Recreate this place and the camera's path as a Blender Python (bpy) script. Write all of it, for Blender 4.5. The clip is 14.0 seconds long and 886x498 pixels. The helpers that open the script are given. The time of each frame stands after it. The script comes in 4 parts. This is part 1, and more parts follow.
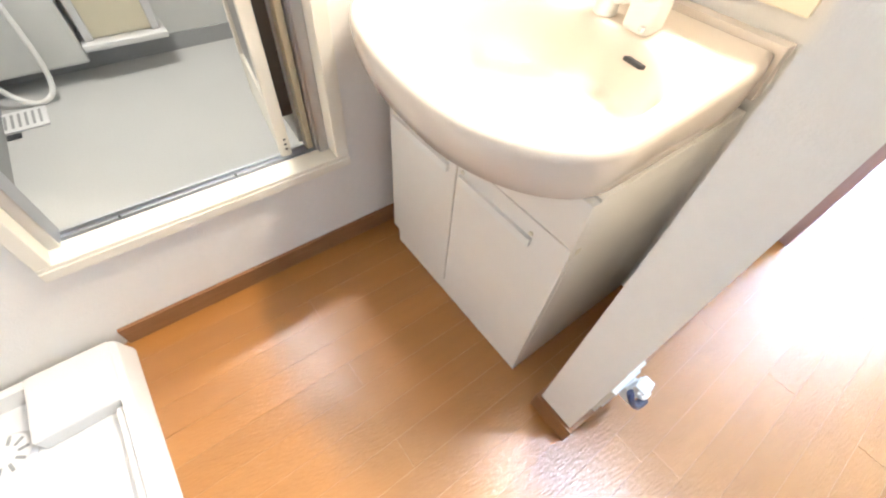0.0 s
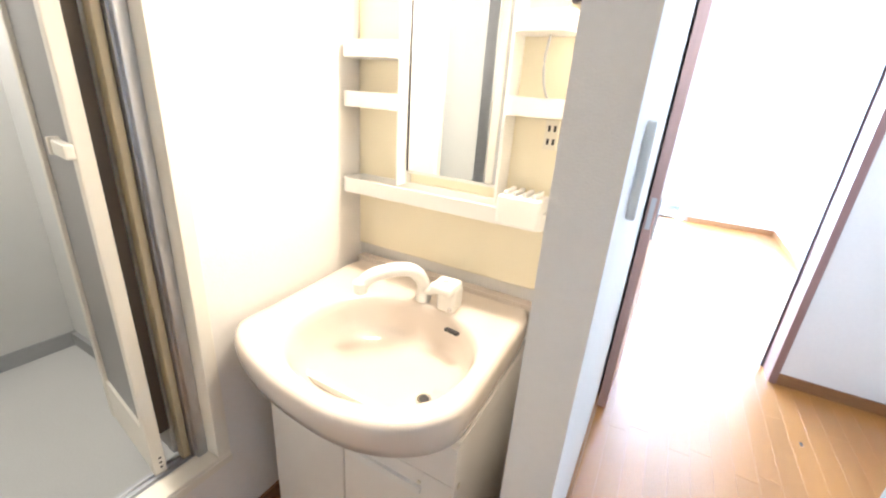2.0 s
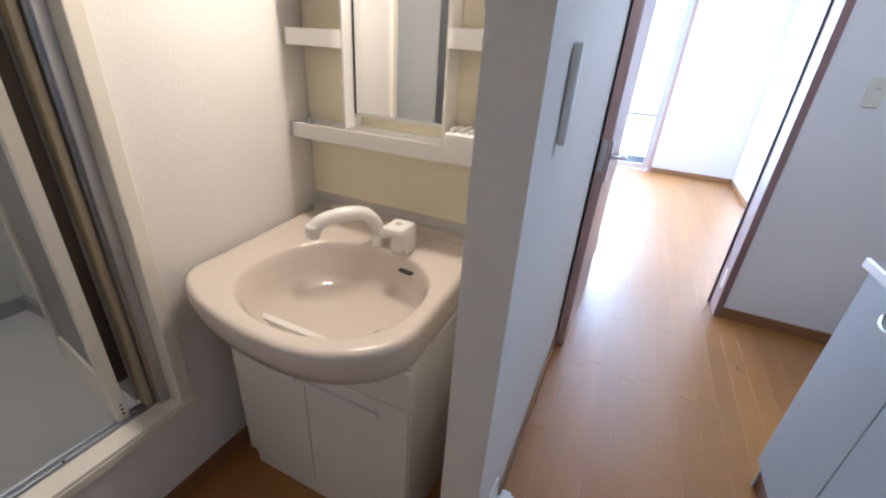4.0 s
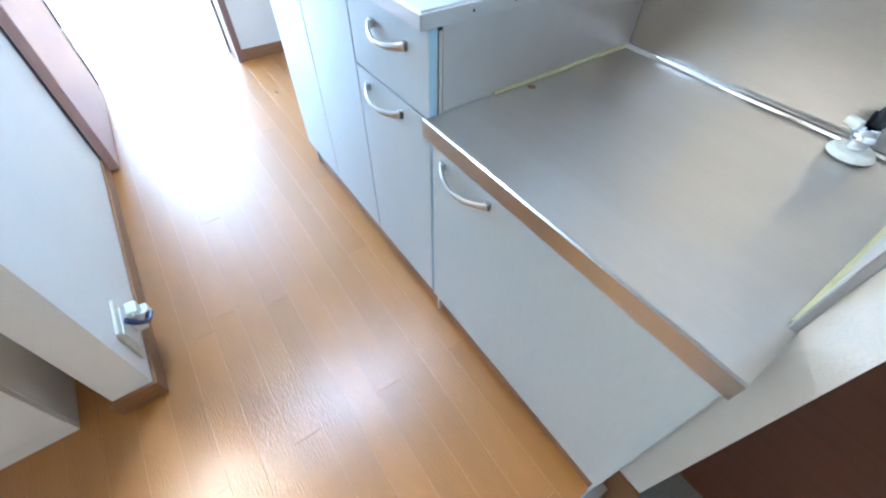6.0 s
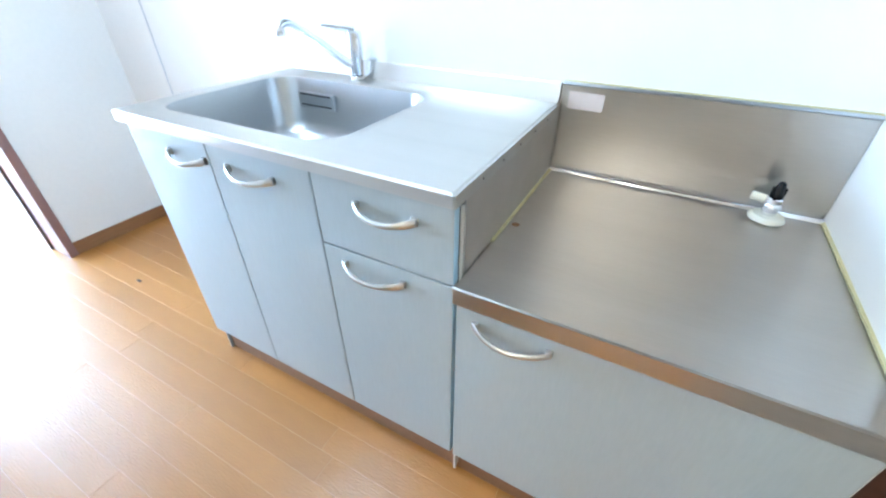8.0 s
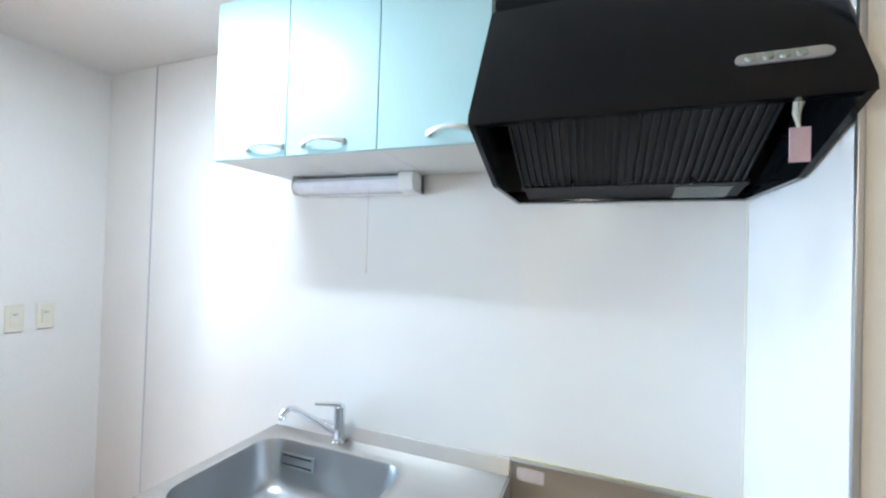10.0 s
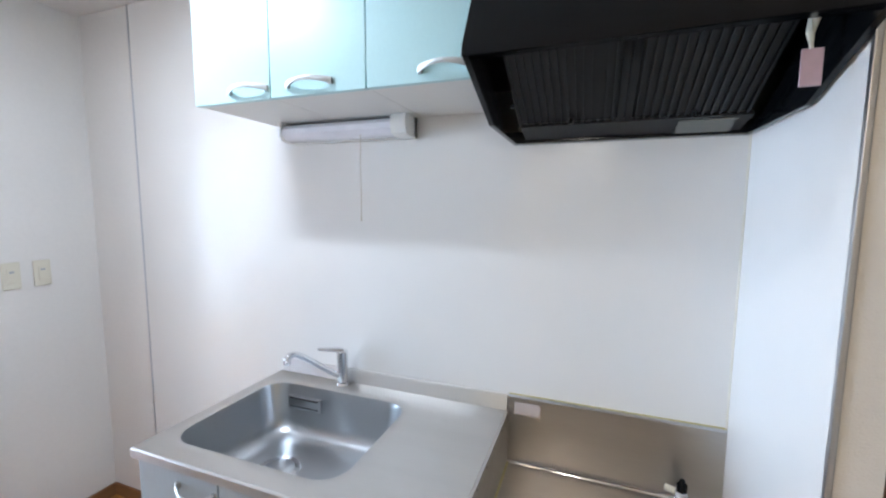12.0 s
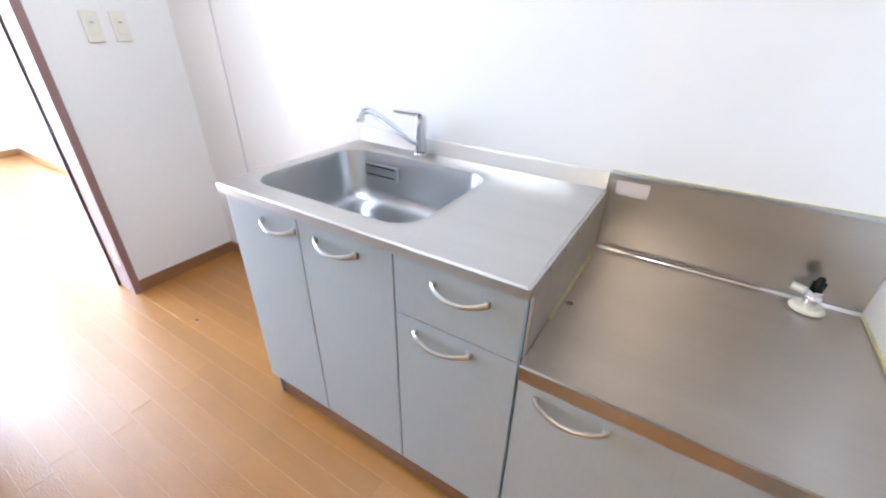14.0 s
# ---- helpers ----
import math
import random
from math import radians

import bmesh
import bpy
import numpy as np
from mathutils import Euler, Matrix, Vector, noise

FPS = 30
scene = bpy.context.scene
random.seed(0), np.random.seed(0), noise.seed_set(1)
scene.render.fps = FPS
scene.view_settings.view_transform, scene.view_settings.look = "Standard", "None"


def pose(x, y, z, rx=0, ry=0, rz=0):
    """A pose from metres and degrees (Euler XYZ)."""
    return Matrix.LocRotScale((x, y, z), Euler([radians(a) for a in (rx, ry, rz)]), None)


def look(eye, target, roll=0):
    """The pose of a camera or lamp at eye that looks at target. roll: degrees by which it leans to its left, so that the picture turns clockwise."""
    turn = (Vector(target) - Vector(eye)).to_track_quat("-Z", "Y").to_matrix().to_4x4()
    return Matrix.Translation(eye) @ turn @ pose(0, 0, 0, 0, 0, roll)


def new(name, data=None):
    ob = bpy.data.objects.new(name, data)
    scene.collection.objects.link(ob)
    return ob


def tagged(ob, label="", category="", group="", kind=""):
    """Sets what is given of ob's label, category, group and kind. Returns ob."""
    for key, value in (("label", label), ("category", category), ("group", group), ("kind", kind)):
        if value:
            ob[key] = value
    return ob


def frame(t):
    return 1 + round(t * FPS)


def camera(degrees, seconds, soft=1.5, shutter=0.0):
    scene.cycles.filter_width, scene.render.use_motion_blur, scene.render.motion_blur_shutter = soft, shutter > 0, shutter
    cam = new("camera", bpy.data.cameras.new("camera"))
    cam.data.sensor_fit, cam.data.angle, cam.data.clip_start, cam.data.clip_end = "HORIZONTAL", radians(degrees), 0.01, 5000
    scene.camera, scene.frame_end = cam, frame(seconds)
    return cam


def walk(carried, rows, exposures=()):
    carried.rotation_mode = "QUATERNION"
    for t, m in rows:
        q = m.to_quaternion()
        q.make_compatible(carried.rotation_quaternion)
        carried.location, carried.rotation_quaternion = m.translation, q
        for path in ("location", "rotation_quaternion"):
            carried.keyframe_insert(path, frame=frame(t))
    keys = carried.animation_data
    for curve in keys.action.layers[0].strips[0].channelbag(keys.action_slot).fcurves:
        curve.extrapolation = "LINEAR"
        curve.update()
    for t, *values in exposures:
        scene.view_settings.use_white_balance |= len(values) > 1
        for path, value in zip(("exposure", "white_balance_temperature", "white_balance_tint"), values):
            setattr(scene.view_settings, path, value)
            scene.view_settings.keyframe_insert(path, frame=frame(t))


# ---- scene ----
cam = camera(95.1, 14.0, soft=2.2)
PATH = [
    (0, (-0.239, 0.711, 1.017), (0.597, 1.647, -0.541), 6.1),
    (0.5, (-0.309, 0.73, 1.038), (0.789, 1.546, -0.421), 5.7),
    (1, (-0.344, 0.712, 1.083), (1.019, 1.458, -0.176), 6.5),
    (1.5, (-0.361, 0.686, 1.166), (1.185, 1.482, 0.179), 5.5),
    (2, (-0.359, 0.66, 1.267), (1.295, 1.536, 0.56), 4.2),
    (2.2, (-0.358, 0.655, 1.299), (1.323, 1.543, 0.68), 4.1),
    (4.3, (-0.364, 0.551, 1.185), (1.255, 1.168, 0.187), 3.7),
    (4.5, (-0.373, 0.526, 1.145), (1.211, 0.961, 0.003), 2.8),
    (5, (-0.435, 0.488, 1.094), (1.028, 0.344, -0.262), 2.8),
    (5.5, (-0.507, 0.424, 1.078), (0.768, -0.228, -0.318), 4.2),
    (6, (-0.56, 0.354, 1.063), (0.506, -0.414, -0.445), 1.0),
    (6.5, (-0.528, 0.311, 1.056), (0.47, -0.474, -0.49), 0.8),
    (7, (-0.362, 0.316, 1.06), (0.714, -0.597, -0.357), 2.7),
    (7.2, (-0.279, 0.333, 1.058), (0.744, -0.716, -0.303), 2.5),
    (9.3, (-0.231, 0.672, 1.342), (0.459, -1.118, 0.776), 1.4),
    (9.5, (-0.233, 0.675, 1.386), (0.463, -1.163, 1.015), 1.7),
    (10, (-0.236, 0.678, 1.504), (0.477, -1.19, 1.533), 1.8),
    (10.5, (-0.264, 0.705, 1.603), (0.372, -1.155, 1.972), 0.6),
    (11, (-0.272, 0.71, 1.613), (0.33, -1.146, 2.05), 0.9),
    (11.5, (-0.267, 0.688, 1.572), (0.373, -1.188, 1.839), 0.5),
    (12, (-0.233, 0.668, 1.483), (0.456, -1.198, 1.276), 0.4),
    (12.5, (-0.229, 0.628, 1.353), (0.417, -1.179, 0.788), 1.2),
    (13, (-0.239, 0.613, 1.288), (0.355, -1.119, 0.482), 0.2),
    (13.5, (-0.238, 0.595, 1.231), (0.397, -1.027, 0.249), 0.7),
    (14, (-0.173, 0.557, 1.231), (0.742, -0.925, 0.248), 1.1),
]
EXPOSURES = [(0, 0.92, 5600, 13), (1, 0.88, 5600, 13), (2.2, 0.2, 5700, 15), (4.3, -1.15, 5400, 20), (5, -0.42, 5150, 13), (5.5, 0.12, 5050, 7),
             (6.5, 0.42, 4850, 5), (7.2, 0.36, 4950, 4), (9.3, 0.15, 5800, 8), (10, -0.35, 5850, 9), (10.5, -0.63, 6000, 14), (11.5, -0.68, 6000, 14),
             (12.5, -0.72, 6050, 16), (13, -0.57, 6050, 16), (13.5, -0.36, 6100, 18), (14, -0.10, 6150, 18)]
walk(cam, [(t, look(eye, target, roll)) for t, eye, target, roll in PATH], EXPOSURES)

# ---- world and lights ----
world = bpy.data.worlds.new("world")
scene.world = world
world.use_nodes = True
wt = world.node_tree
sky = wt.nodes.new("ShaderNodeTexSky")
sky.sky_type = "NISHITA"
sky.sun_disc = False
sky.sun_elevation = radians(65)
sky.sun_rotation = radians(270)
wt.links.new(sky.outputs[0], wt.nodes["Background"].inputs[0])
wt.nodes["Background"].inputs[1].default_value = 0.15


sd = bpy.data.lights.new("sun", "SUN")
sd.energy, sd.angle, sd.color = 3.0, radians(0.5), (1.0, 0.96, 0.9)
sun_ob = new("sun", sd)
sun_ob.matrix_world = look((-4.2, 1.0, 9.06), (0, 1.0, 0))


def area_lamp(name, m, sx, sy, watts, colour):
    d = bpy.data.lights.new(name, "AREA")
    d.shape, d.size, d.size_y, d.energy, d.color = "RECTANGLE", sx, sy, watts, colour
    ob = new(name, d)
    ob.matrix_world = m
    return ob


WINDOW_W, KITCHEN_W, VANITY_W, BATH_W = 420, 19.5, 22.0, 11
area_lamp("window_light", look((5.44, 1.15, 1.05), (3.0, 1.10, 0.95)), 1.55, 1.75, WINDOW_W, (0.62, 0.82, 1.0))
area_lamp("kitchen_light", pose(0.92, 0.192, 2.266), 0.26, 0.05, KITCHEN_W, (0.80, 0.92, 1.0))
area_lamp("vanity_light", look((0.580, 1.16, 1.76), (-0.5, 1.16, 0.85)), 0.34, 0.09, VANITY_W, (1.0, 0.83, 0.57))
area_lamp("bath_light", look((-0.10, 2.52, 2.06), (-0.15, 2.2, 0.6)), 0.16, 0.16, BATH_W, (1.0, 0.90, 0.72))


# ---- materials ----
def mat(name, colour, rough=0.5, metal=0.0, noise_scale=0.0, noise_amount=0.0, bump=0.0, bump_scale=200.0,
        stretch=(1, 1, 1), coat=0.0, stain=0.0, stain_scale=3.0, vary_rough=0.0, per_object=0.0, per_island=0.0,
        ior=1.5, emit=0.0, alpha_trans=0.0, coat_rough=0.12, bump_depth=0.001):
    """A principled material with fine grain, large stains, relief and optional per-piece variation."""
    m = bpy.data.materials.new(name)
    m.use_nodes = True
    nt = m.node_tree
    b = nt.nodes["Principled BSDF"]
    b.inputs["Roughness"].default_value = rough
    b.inputs["Metallic"].default_value = metal
    b.inputs["IOR"].default_value = ior
    b.inputs["Coat Weight"].default_value = coat
    b.inputs["Coat Roughness"].default_value = coat_rough
    if alpha_trans:
        b.inputs["Transmission Weight"].default_value = alpha_trans
    if emit:
        b.inputs["Emission Color"].default_value = (*colour, 1)
        b.inputs["Emission Strength"].default_value = emit
    tc = nt.nodes.new("ShaderNodeTexCoord")
    mp = nt.nodes.new("ShaderNodeMapping")
    mp.inputs["Scale"].default_value = stretch
    nt.links.new(tc.outputs["Object"], mp.inputs[0])
    value = None

    def add(out, amount):
        nonlocal value
        mr = nt.nodes.new("ShaderNodeMapRange")
        mr.inputs["To Min"].default_value = 1 - amount
        mr.inputs["To Max"].default_value = 1 + amount
        nt.links.new(out, mr.inputs["Value"])
        if value is None:
            value = mr.outputs[0]
        else:
            mul = nt.nodes.new("ShaderNodeMath")
            mul.operation = "MULTIPLY"
            nt.links.new(value, mul.inputs[0])
            nt.links.new(mr.outputs[0], mul.inputs[1])
            value = mul.outputs[0]

    def noise_node(scale, detail=4.0):
        n = nt.nodes.new("ShaderNodeTexNoise")
        n.inputs["Scale"].default_value = scale
        n.inputs["Detail"].default_value = detail
        nt.links.new(mp.outputs[0], n.inputs["Vector"])
        return n

    if noise_amount:
        add(noise_node(noise_scale).outputs["Fac"], noise_amount)
    if stain:
        add(noise_node(stain_scale, 2.0).outputs["Fac"], stain)
    if per_object:
        add(nt.nodes.new("ShaderNodeObjectInfo").outputs["Random"], per_object)
    if per_island:
        add(nt.nodes.new("ShaderNodeNewGeometry").outputs["Random Per Island"], per_island)
    if value is None:
        b.inputs["Base Color"].default_value = (*colour, 1)
    else:
        sc = nt.nodes.new("ShaderNodeVectorMath")
        sc.operation = "SCALE"
        sc.inputs[0].default_value = colour
        nt.links.new(value, sc.inputs["Scale"])
        nt.links.new(sc.outputs[0], b.inputs["Base Color"])
    if vary_rough:
        mr = nt.nodes.new("ShaderNodeMapRange")
        mr.inputs["To Min"].default_value = rough - vary_rough
        mr.inputs["To Max"].default_value = rough + vary_rough
        nt.links.new(noise_node(7.0, 3.0).outputs["Fac"], mr.inputs["Value"])
        nt.links.new(mr.outputs[0], b.inputs["Roughness"])
    if bump:
        bp = nt.nodes.new("ShaderNodeBump")
        bp.inputs["Strength"].default_value = bump
        bp.inputs["Distance"].default_value = bump_depth
        nt.links.new(noise_node(bump_scale, 3.0).outputs["Fac"], bp.inputs["Height"])
        nt.links.new(bp.outputs[0], b.inputs["Normal"])
        nt.links.new(bp.outputs[0], b.inputs["Coat Normal"])
    return m


WALLPAPER = mat("wallpaper", (0.80, 0.775, 0.74), 0.85, noise_scale=60, noise_amount=0.03, bump=0.8, bump_scale=260, stain=0.05, stain_scale=1.5)
CEILING_PAPER = mat("ceiling_paper", (0.80, 0.78, 0.76), 0.9, noise_scale=50, noise_amount=0.03, bump=0.7, bump_scale=220, stain=0.03)
PANEL = mat("kitchen_panel", (0.80, 0.775, 0.745), 0.23, stain=0.03, stain_scale=4, vary_rough=0.05, ior=1.7)
BOARD_ARGS = dict(bump_depth=0.0011, noise_scale=14, noise_amount=0.12, stretch=(0.45, 2.2, 1), bump=1.0, bump_scale=110, stain=0.16, stain_scale=1.2, vary_rough=0.05)
BOARD = mat("floorboard", (0.365, 0.155, 0.030), 0.38, per_object=0.07, coat=0.8, coat_rough=0.15, **BOARD_ARGS)
BOARD_FAR = mat("floorboard_far", (0.365, 0.155, 0.030), 0.33, per_island=0.05, coat=0.35, coat_rough=0.26, **BOARD_ARGS)
JOINT = mat("board_joint", (0.58, 0.36, 0.17), 0.4, noise_scale=30, noise_amount=0.1)
SKIRT = mat("skirting_brown", (0.26, 0.125, 0.05), 0.45, noise_scale=12, noise_amount=0.25, stretch=(1, 1, 8), bump=0.2)
DOORWOOD = mat("door_brown", (0.42, 0.27, 0.235), 0.38, noise_scale=16, noise_amount=0.15, stretch=(5, 5, 0.3), bump=0.15)
DOORDARK = mat("door_seal_dark", (0.06, 0.035, 0.03), 0.5)
JAMB = mat("door_frame_mauve", (0.27, 0.155, 0.135), 0.45, noise_scale=16, noise_amount=0.15, stretch=(5, 5, 0.3))
SHOEWOOD = mat("shoe_cabinet_wood", (0.11, 0.040, 0.018), 0.32, noise_scale=10, noise_amount=0.3, stretch=(0.4, 1, 6), bump=0.1, stain=0.15)
STEEL = mat("stainless_worktop", (0.57, 0.555, 0.535), 0.34, 1.0, noise_scale=140, noise_amount=0.04, stretch=(0.15, 3, 3), bump=0.12, bump_scale=180, stain=0.08, stain_scale=5, vary_rough=0.10)
STEEL_BENCH = mat("stainless_burner_bench", (0.54, 0.51, 0.48), 0.32, 1.0, noise_scale=120, noise_amount=0.05, stretch=(0.2, 2, 2), bump=0.2, bump_scale=120, stain=0.12, stain_scale=4, vary_rough=0.10)
STEEL_SINK = mat("stainless_sink", (0.50, 0.52, 0.54), 0.30, 1.0, noise_scale=200, noise_amount=0.04, bump=0.12, bump_scale=240, stain=0.06)
CHROME = mat("chrome", (0.80, 0.80, 0.82), 0.08, 1.0, stain=0.03)
ALU = mat("aluminium_trim", (0.55, 0.56, 0.59), 0.32, 1.0, noise_scale=60, noise_amount=0.04)
HANDLE = mat("satin_handle", (0.66, 0.64, 0.62), 0.28, 1.0, stain=0.04)
HANDLE_W = mat("pearl_handle", (0.74, 0.76, 0.76), 0.35, 0.2, stain=0.03)
GREYDOOR = mat("grey_laminate", (0.44, 0.475, 0.485), 0.32, 0.1, noise_scale=160, noise_amount=0.06, stretch=(1, 1, 0.15), stain=0.05, stain_scale=3, vary_rough=0.05)
MINTDOOR = mat("pale_mint_laminate", (0.46, 0.66, 0.665), 0.36, 0.0, noise_scale=120, noise_amount=0.03, stain=0.03)
EDGE_BLUE = mat("pale_edge_tape", (0.42, 0.60, 0.72), 0.4, stain=0.02)
CARCASS = mat("white_board", (0.74, 0.72, 0.68), 0.5, noise_scale=40, noise_amount=0.02)
# near-black carcass colour stands in for the shade inside the door gaps
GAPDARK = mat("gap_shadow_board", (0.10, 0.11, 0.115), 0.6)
TOEKICK = mat("toe_board_brown", (0.22, 0.10, 0.045), 0.45, noise_scale=14, noise_amount=0.2, stretch=(1, 6, 6))
BLACK = mat("black_enamel", (0.004, 0.0045, 0.0055), 0.14, ior=1.33, stain=0.2, vary_rough=0.05)
BLACKM = mat("black_filter_metal", (0.004, 0.004, 0.005), 0.6, 0.0, noise_scale=50, noise_amount=0.3)
SILVERP = mat("silver_plastic", (0.45, 0.46, 0.48), 0.35, 0.4)
BUTTON = mat("button_grey_green", (0.30, 0.33, 0.28), 0.4)
CREAMP = mat("cream_plastic", (0.74, 0.70, 0.58), 0.35, stain=0.05)
WHITEP = mat("white_plastic", (0.80, 0.79, 0.76), 0.30, stain=0.03)
BASINW = mat("basin_ivory", (0.66, 0.59, 0.52), 0.16, coat=0.3, stain=0.03)
VANITYW = mat("vanity_white", (0.80, 0.775, 0.73), 0.33, stain=0.04, noise_scale=30, noise_amount=0.015)
CREAMPANEL = mat("cream_panel", (0.80, 0.735, 0.56), 0.35, stain=0.04)
PANW = mat("pan_white", (0.78, 0.775, 0.77), 0.30, stain=0.04, noise_scale=25, noise_amount=0.02)
BATHWALL = mat("bath_wall_white", (0.70, 0.70, 0.68), 0.30, stain=0.04, noise_scale=20, noise_amount=0.02)
BATHFLOOR = mat("bath_floor_grey", (0.53, 0.53, 0.515), 0.5, noise_scale=180, noise_amount=0.08, bump=0.4, bump_scale=300, stain=0.05)
BATHCOVE = mat("bath_cove_grey", (0.33, 0.335, 0.335), 0.45, noise_scale=80, noise_amount=0.06)
IVORY = mat("ivory_frame", (0.78, 0.74, 0.65), 0.35, stain=0.03)
OLIVE = mat("beige_door_frame", (0.50, 0.42, 0.27), 0.4, stain=0.05)
RUBBER = mat("brown_gap_seal", (0.055, 0.040, 0.028), 0.6)
FROST = mat("frosted_grey_panel", (0.26, 0.255, 0.25), 0.4, noise_scale=300, noise_amount=0.1, bump=0.5, bump_scale=400)
LAMPW = mat("lamp_diffuser", (0.92, 0.97, 1.0), 0.4, emit=10.0)
LAMPV = mat("vanity_diffuser", (1.0, 0.82, 0.5), 0.4, emit=5.0)
RIBBED = mat("ribbed_clear_cover", (0.86, 0.85, 0.90), 0.22, stain=0.1, stain_scale=20, coat=0.6)
CAULK = mat("yellowed_caulk", (0.56, 0.50, 0.27), 0.5, noise_scale=40, noise_amount=0.2)
PINKLBL = mat("pink_label", (0.62, 0.45, 0.50), 0.6, noise_scale=60, noise_amount=0.15)
TAPE = mat("pale_sticker", (0.62, 0.52, 0.47), 0.55, noise_scale=40, noise_amount=0.06)
MAT_GREY = mat("entry_stone_grey", (0.22, 0.215, 0.205), 0.7, noise_scale=160, noise_amount=0.35, bump=0.6, bump_scale=200)
DEBRIS = mat("dark_chip", (0.05, 0.03, 0.02), 0.6)
CORD = mat("pale_cord", (0.66, 0.60, 0.50), 0.7)
INK = mat("dark_ink", (0.02, 0.02, 0.025), 0.5)
NAVY = mat("navy_plastic", (0.02, 0.03, 0.08), 0.4)
FRAMEW = mat("window_frame_silver", (0.55, 0.55, 0.56), 0.4, 0.6)
MIRROR = mat("mirror", (0.86, 0.87, 0.86), 0.01, 1.0)
GLASS = mat("window_glass", (0.95, 0.97, 1.0), 0.0, alpha_trans=1.0, ior=1.05)
BALCONY = mat("balcony_pale", (0.78, 0.78, 0.76), 0.8, noise_scale=30, noise_amount=0.1)


# ---- mesh helpers ----
def finish(bm, name, material, smooth=False):
    bmesh.ops.recalc_face_normals(bm, faces=bm.faces)
    me = bpy.data.meshes.new(name)
    bm.to_mesh(me)
    bm.free()
    me.materials.append(material)
    if smooth:
        for p in me.polygons:
            p.use_smooth = True
        me.set_sharp_from_angle(angle=radians(40))
    return me


def part(name, bm, material, parent=None, label="", smooth=False, kind="", category=""):
    ob = new(name, finish(bm, name, material, smooth))
    ob.parent = parent
    return tagged(ob, label=label, kind=kind, category=category)


def thing(name, x, y, z, label, category, group=""):
    ob = new(name)
    ob.location = (x, y, z)
    ob.empty_display_size = 0.05
    return tagged(ob, label=label, category=category, group=group)


def add_box(bm, x0, y0, z0, x1, y1, z1, bevel=0.0, segments=2):
    vs = bmesh.ops.create_cube(bm, size=1)["verts"]
    for v in vs:
        v.co = ((x0 + x1) / 2 + v.co.x * (x1 - x0), (y0 + y1) / 2 + v.co.y * (y1 - y0), (z0 + z1) / 2 + v.co.z * (z1 - z0))
    if bevel:
        es = list({e for v in vs for e in v.link_edges})
        bmesh.ops.bevel(bm, geom=es, offset=bevel, segments=segments, profile=0.6, affect="EDGES")
    return bm


def boxm(x0, y0, z0, x1, y1, z1, bevel=0.0, segments=2):
    return add_box(bmesh.new(), x0, y0, z0, x1, y1, z1, bevel, segments)


def cylm(cx, cy, z0, z1, r0, r1=None, seg=24, bm=None, bevel=0.0):
    bm = bm or bmesh.new()
    r1 = r0 if r1 is None else r1
    rings = []
    prof = [(r0, z0), (r1, z1)]
    if bevel:
        prof = [(r0 - bevel, z0), (r0, z0 + bevel), (r1, z1 - bevel), (r1 - bevel, z1)]
    for r, z in prof:
        rings.append([bm.verts.new((cx + r * math.cos(2 * math.pi * i / seg), cy + r * math.sin(2 * math.pi * i / seg), z)) for i in range(seg)])
    for a, b in zip(rings, rings[1:]):
        for i in range(seg):
            bm.faces.new((a[i], a[(i + 1) % seg], b[(i + 1) % seg], b[i]))
    bm.faces.new(list(reversed(rings[0])))
    bm.faces.new(rings[-1])
    return bm


def tubem(points, radius, seg=12, bm=None, flat=1.0, taper=None):
    """A tube swept along points; flat squashes it across, taper(u) scales the radius."""
    bm = bm or bmesh.new()
    pts = [Vector(p) for p in points]
    rings = []
    up = Vector((0, 0, 1))
    for i, p in enumerate(pts):
        d = (pts[min(i + 1, len(pts) - 1)] - pts[max(i - 1, 0)]).normalized()
        side = d.cross(up)
        if side.length < 0.05:
            side = d.cross(Vector((0, 1, 0)))
        side.normalize()
        nrm = side.cross(d).normalized()
        r = radius * (taper(i / (len(pts) - 1)) if taper else 1)
        rings.append([bm.verts.new(p + side * r * flat * math.cos(2 * math.pi * k / seg) + nrm * r * math.sin(2 * math.pi * k / seg)) for k in range(seg)])
    for a, b in zip(rings, rings[1:]):
        for k in range(seg):
            bm.faces.new((a[k], a[(k + 1) % seg], b[(k + 1) % seg], b[k]))
    bm.faces.new(list(reversed(rings[0])))
    bm.faces.new(rings[-1])
    return bm


def extrude_x(profile, x0, x1, bm=None):
    """A prism along x from a closed outline of (y, z)."""
    bm = bm or bmesh.new()
    a = [bm.verts.new((x0, y, z)) for y, z in profile]
    b = [bm.verts.new((x1, y, z)) for y, z in profile]
    n = len(profile)
    for i in range(n):
        bm.faces.new((a[i], a[(i + 1) % n], b[(i + 1) % n], b[i]))
    bm.faces.new(list(reversed(a)))
    bm.faces.new(b)
    return bm


def structure(name, bm, material, label=""):
    return part(name, bm, material, None, label, kind="structure")


def smooth_path(points, steps=8):
    """Catmull-Rom through points."""
    out = []
    p = [Vector(q) for q in points]
    p = [p[0] * 2 - p[1]] + p + [p[-1] * 2 - p[-2]]
    for i in range(1, len(p) - 2):
        for k in range(steps):
            u = k / steps
            a, b, c, d = p[i - 1], p[i], p[i + 1], p[i + 2]
            out.append(0.5 * ((2 * b) + (c - a) * u + (2 * a - 5 * b + 4 * c - d) * u * u + (3 * b - a - 3 * c + d) * u ** 3))
    out.append(p[-2])
    return out


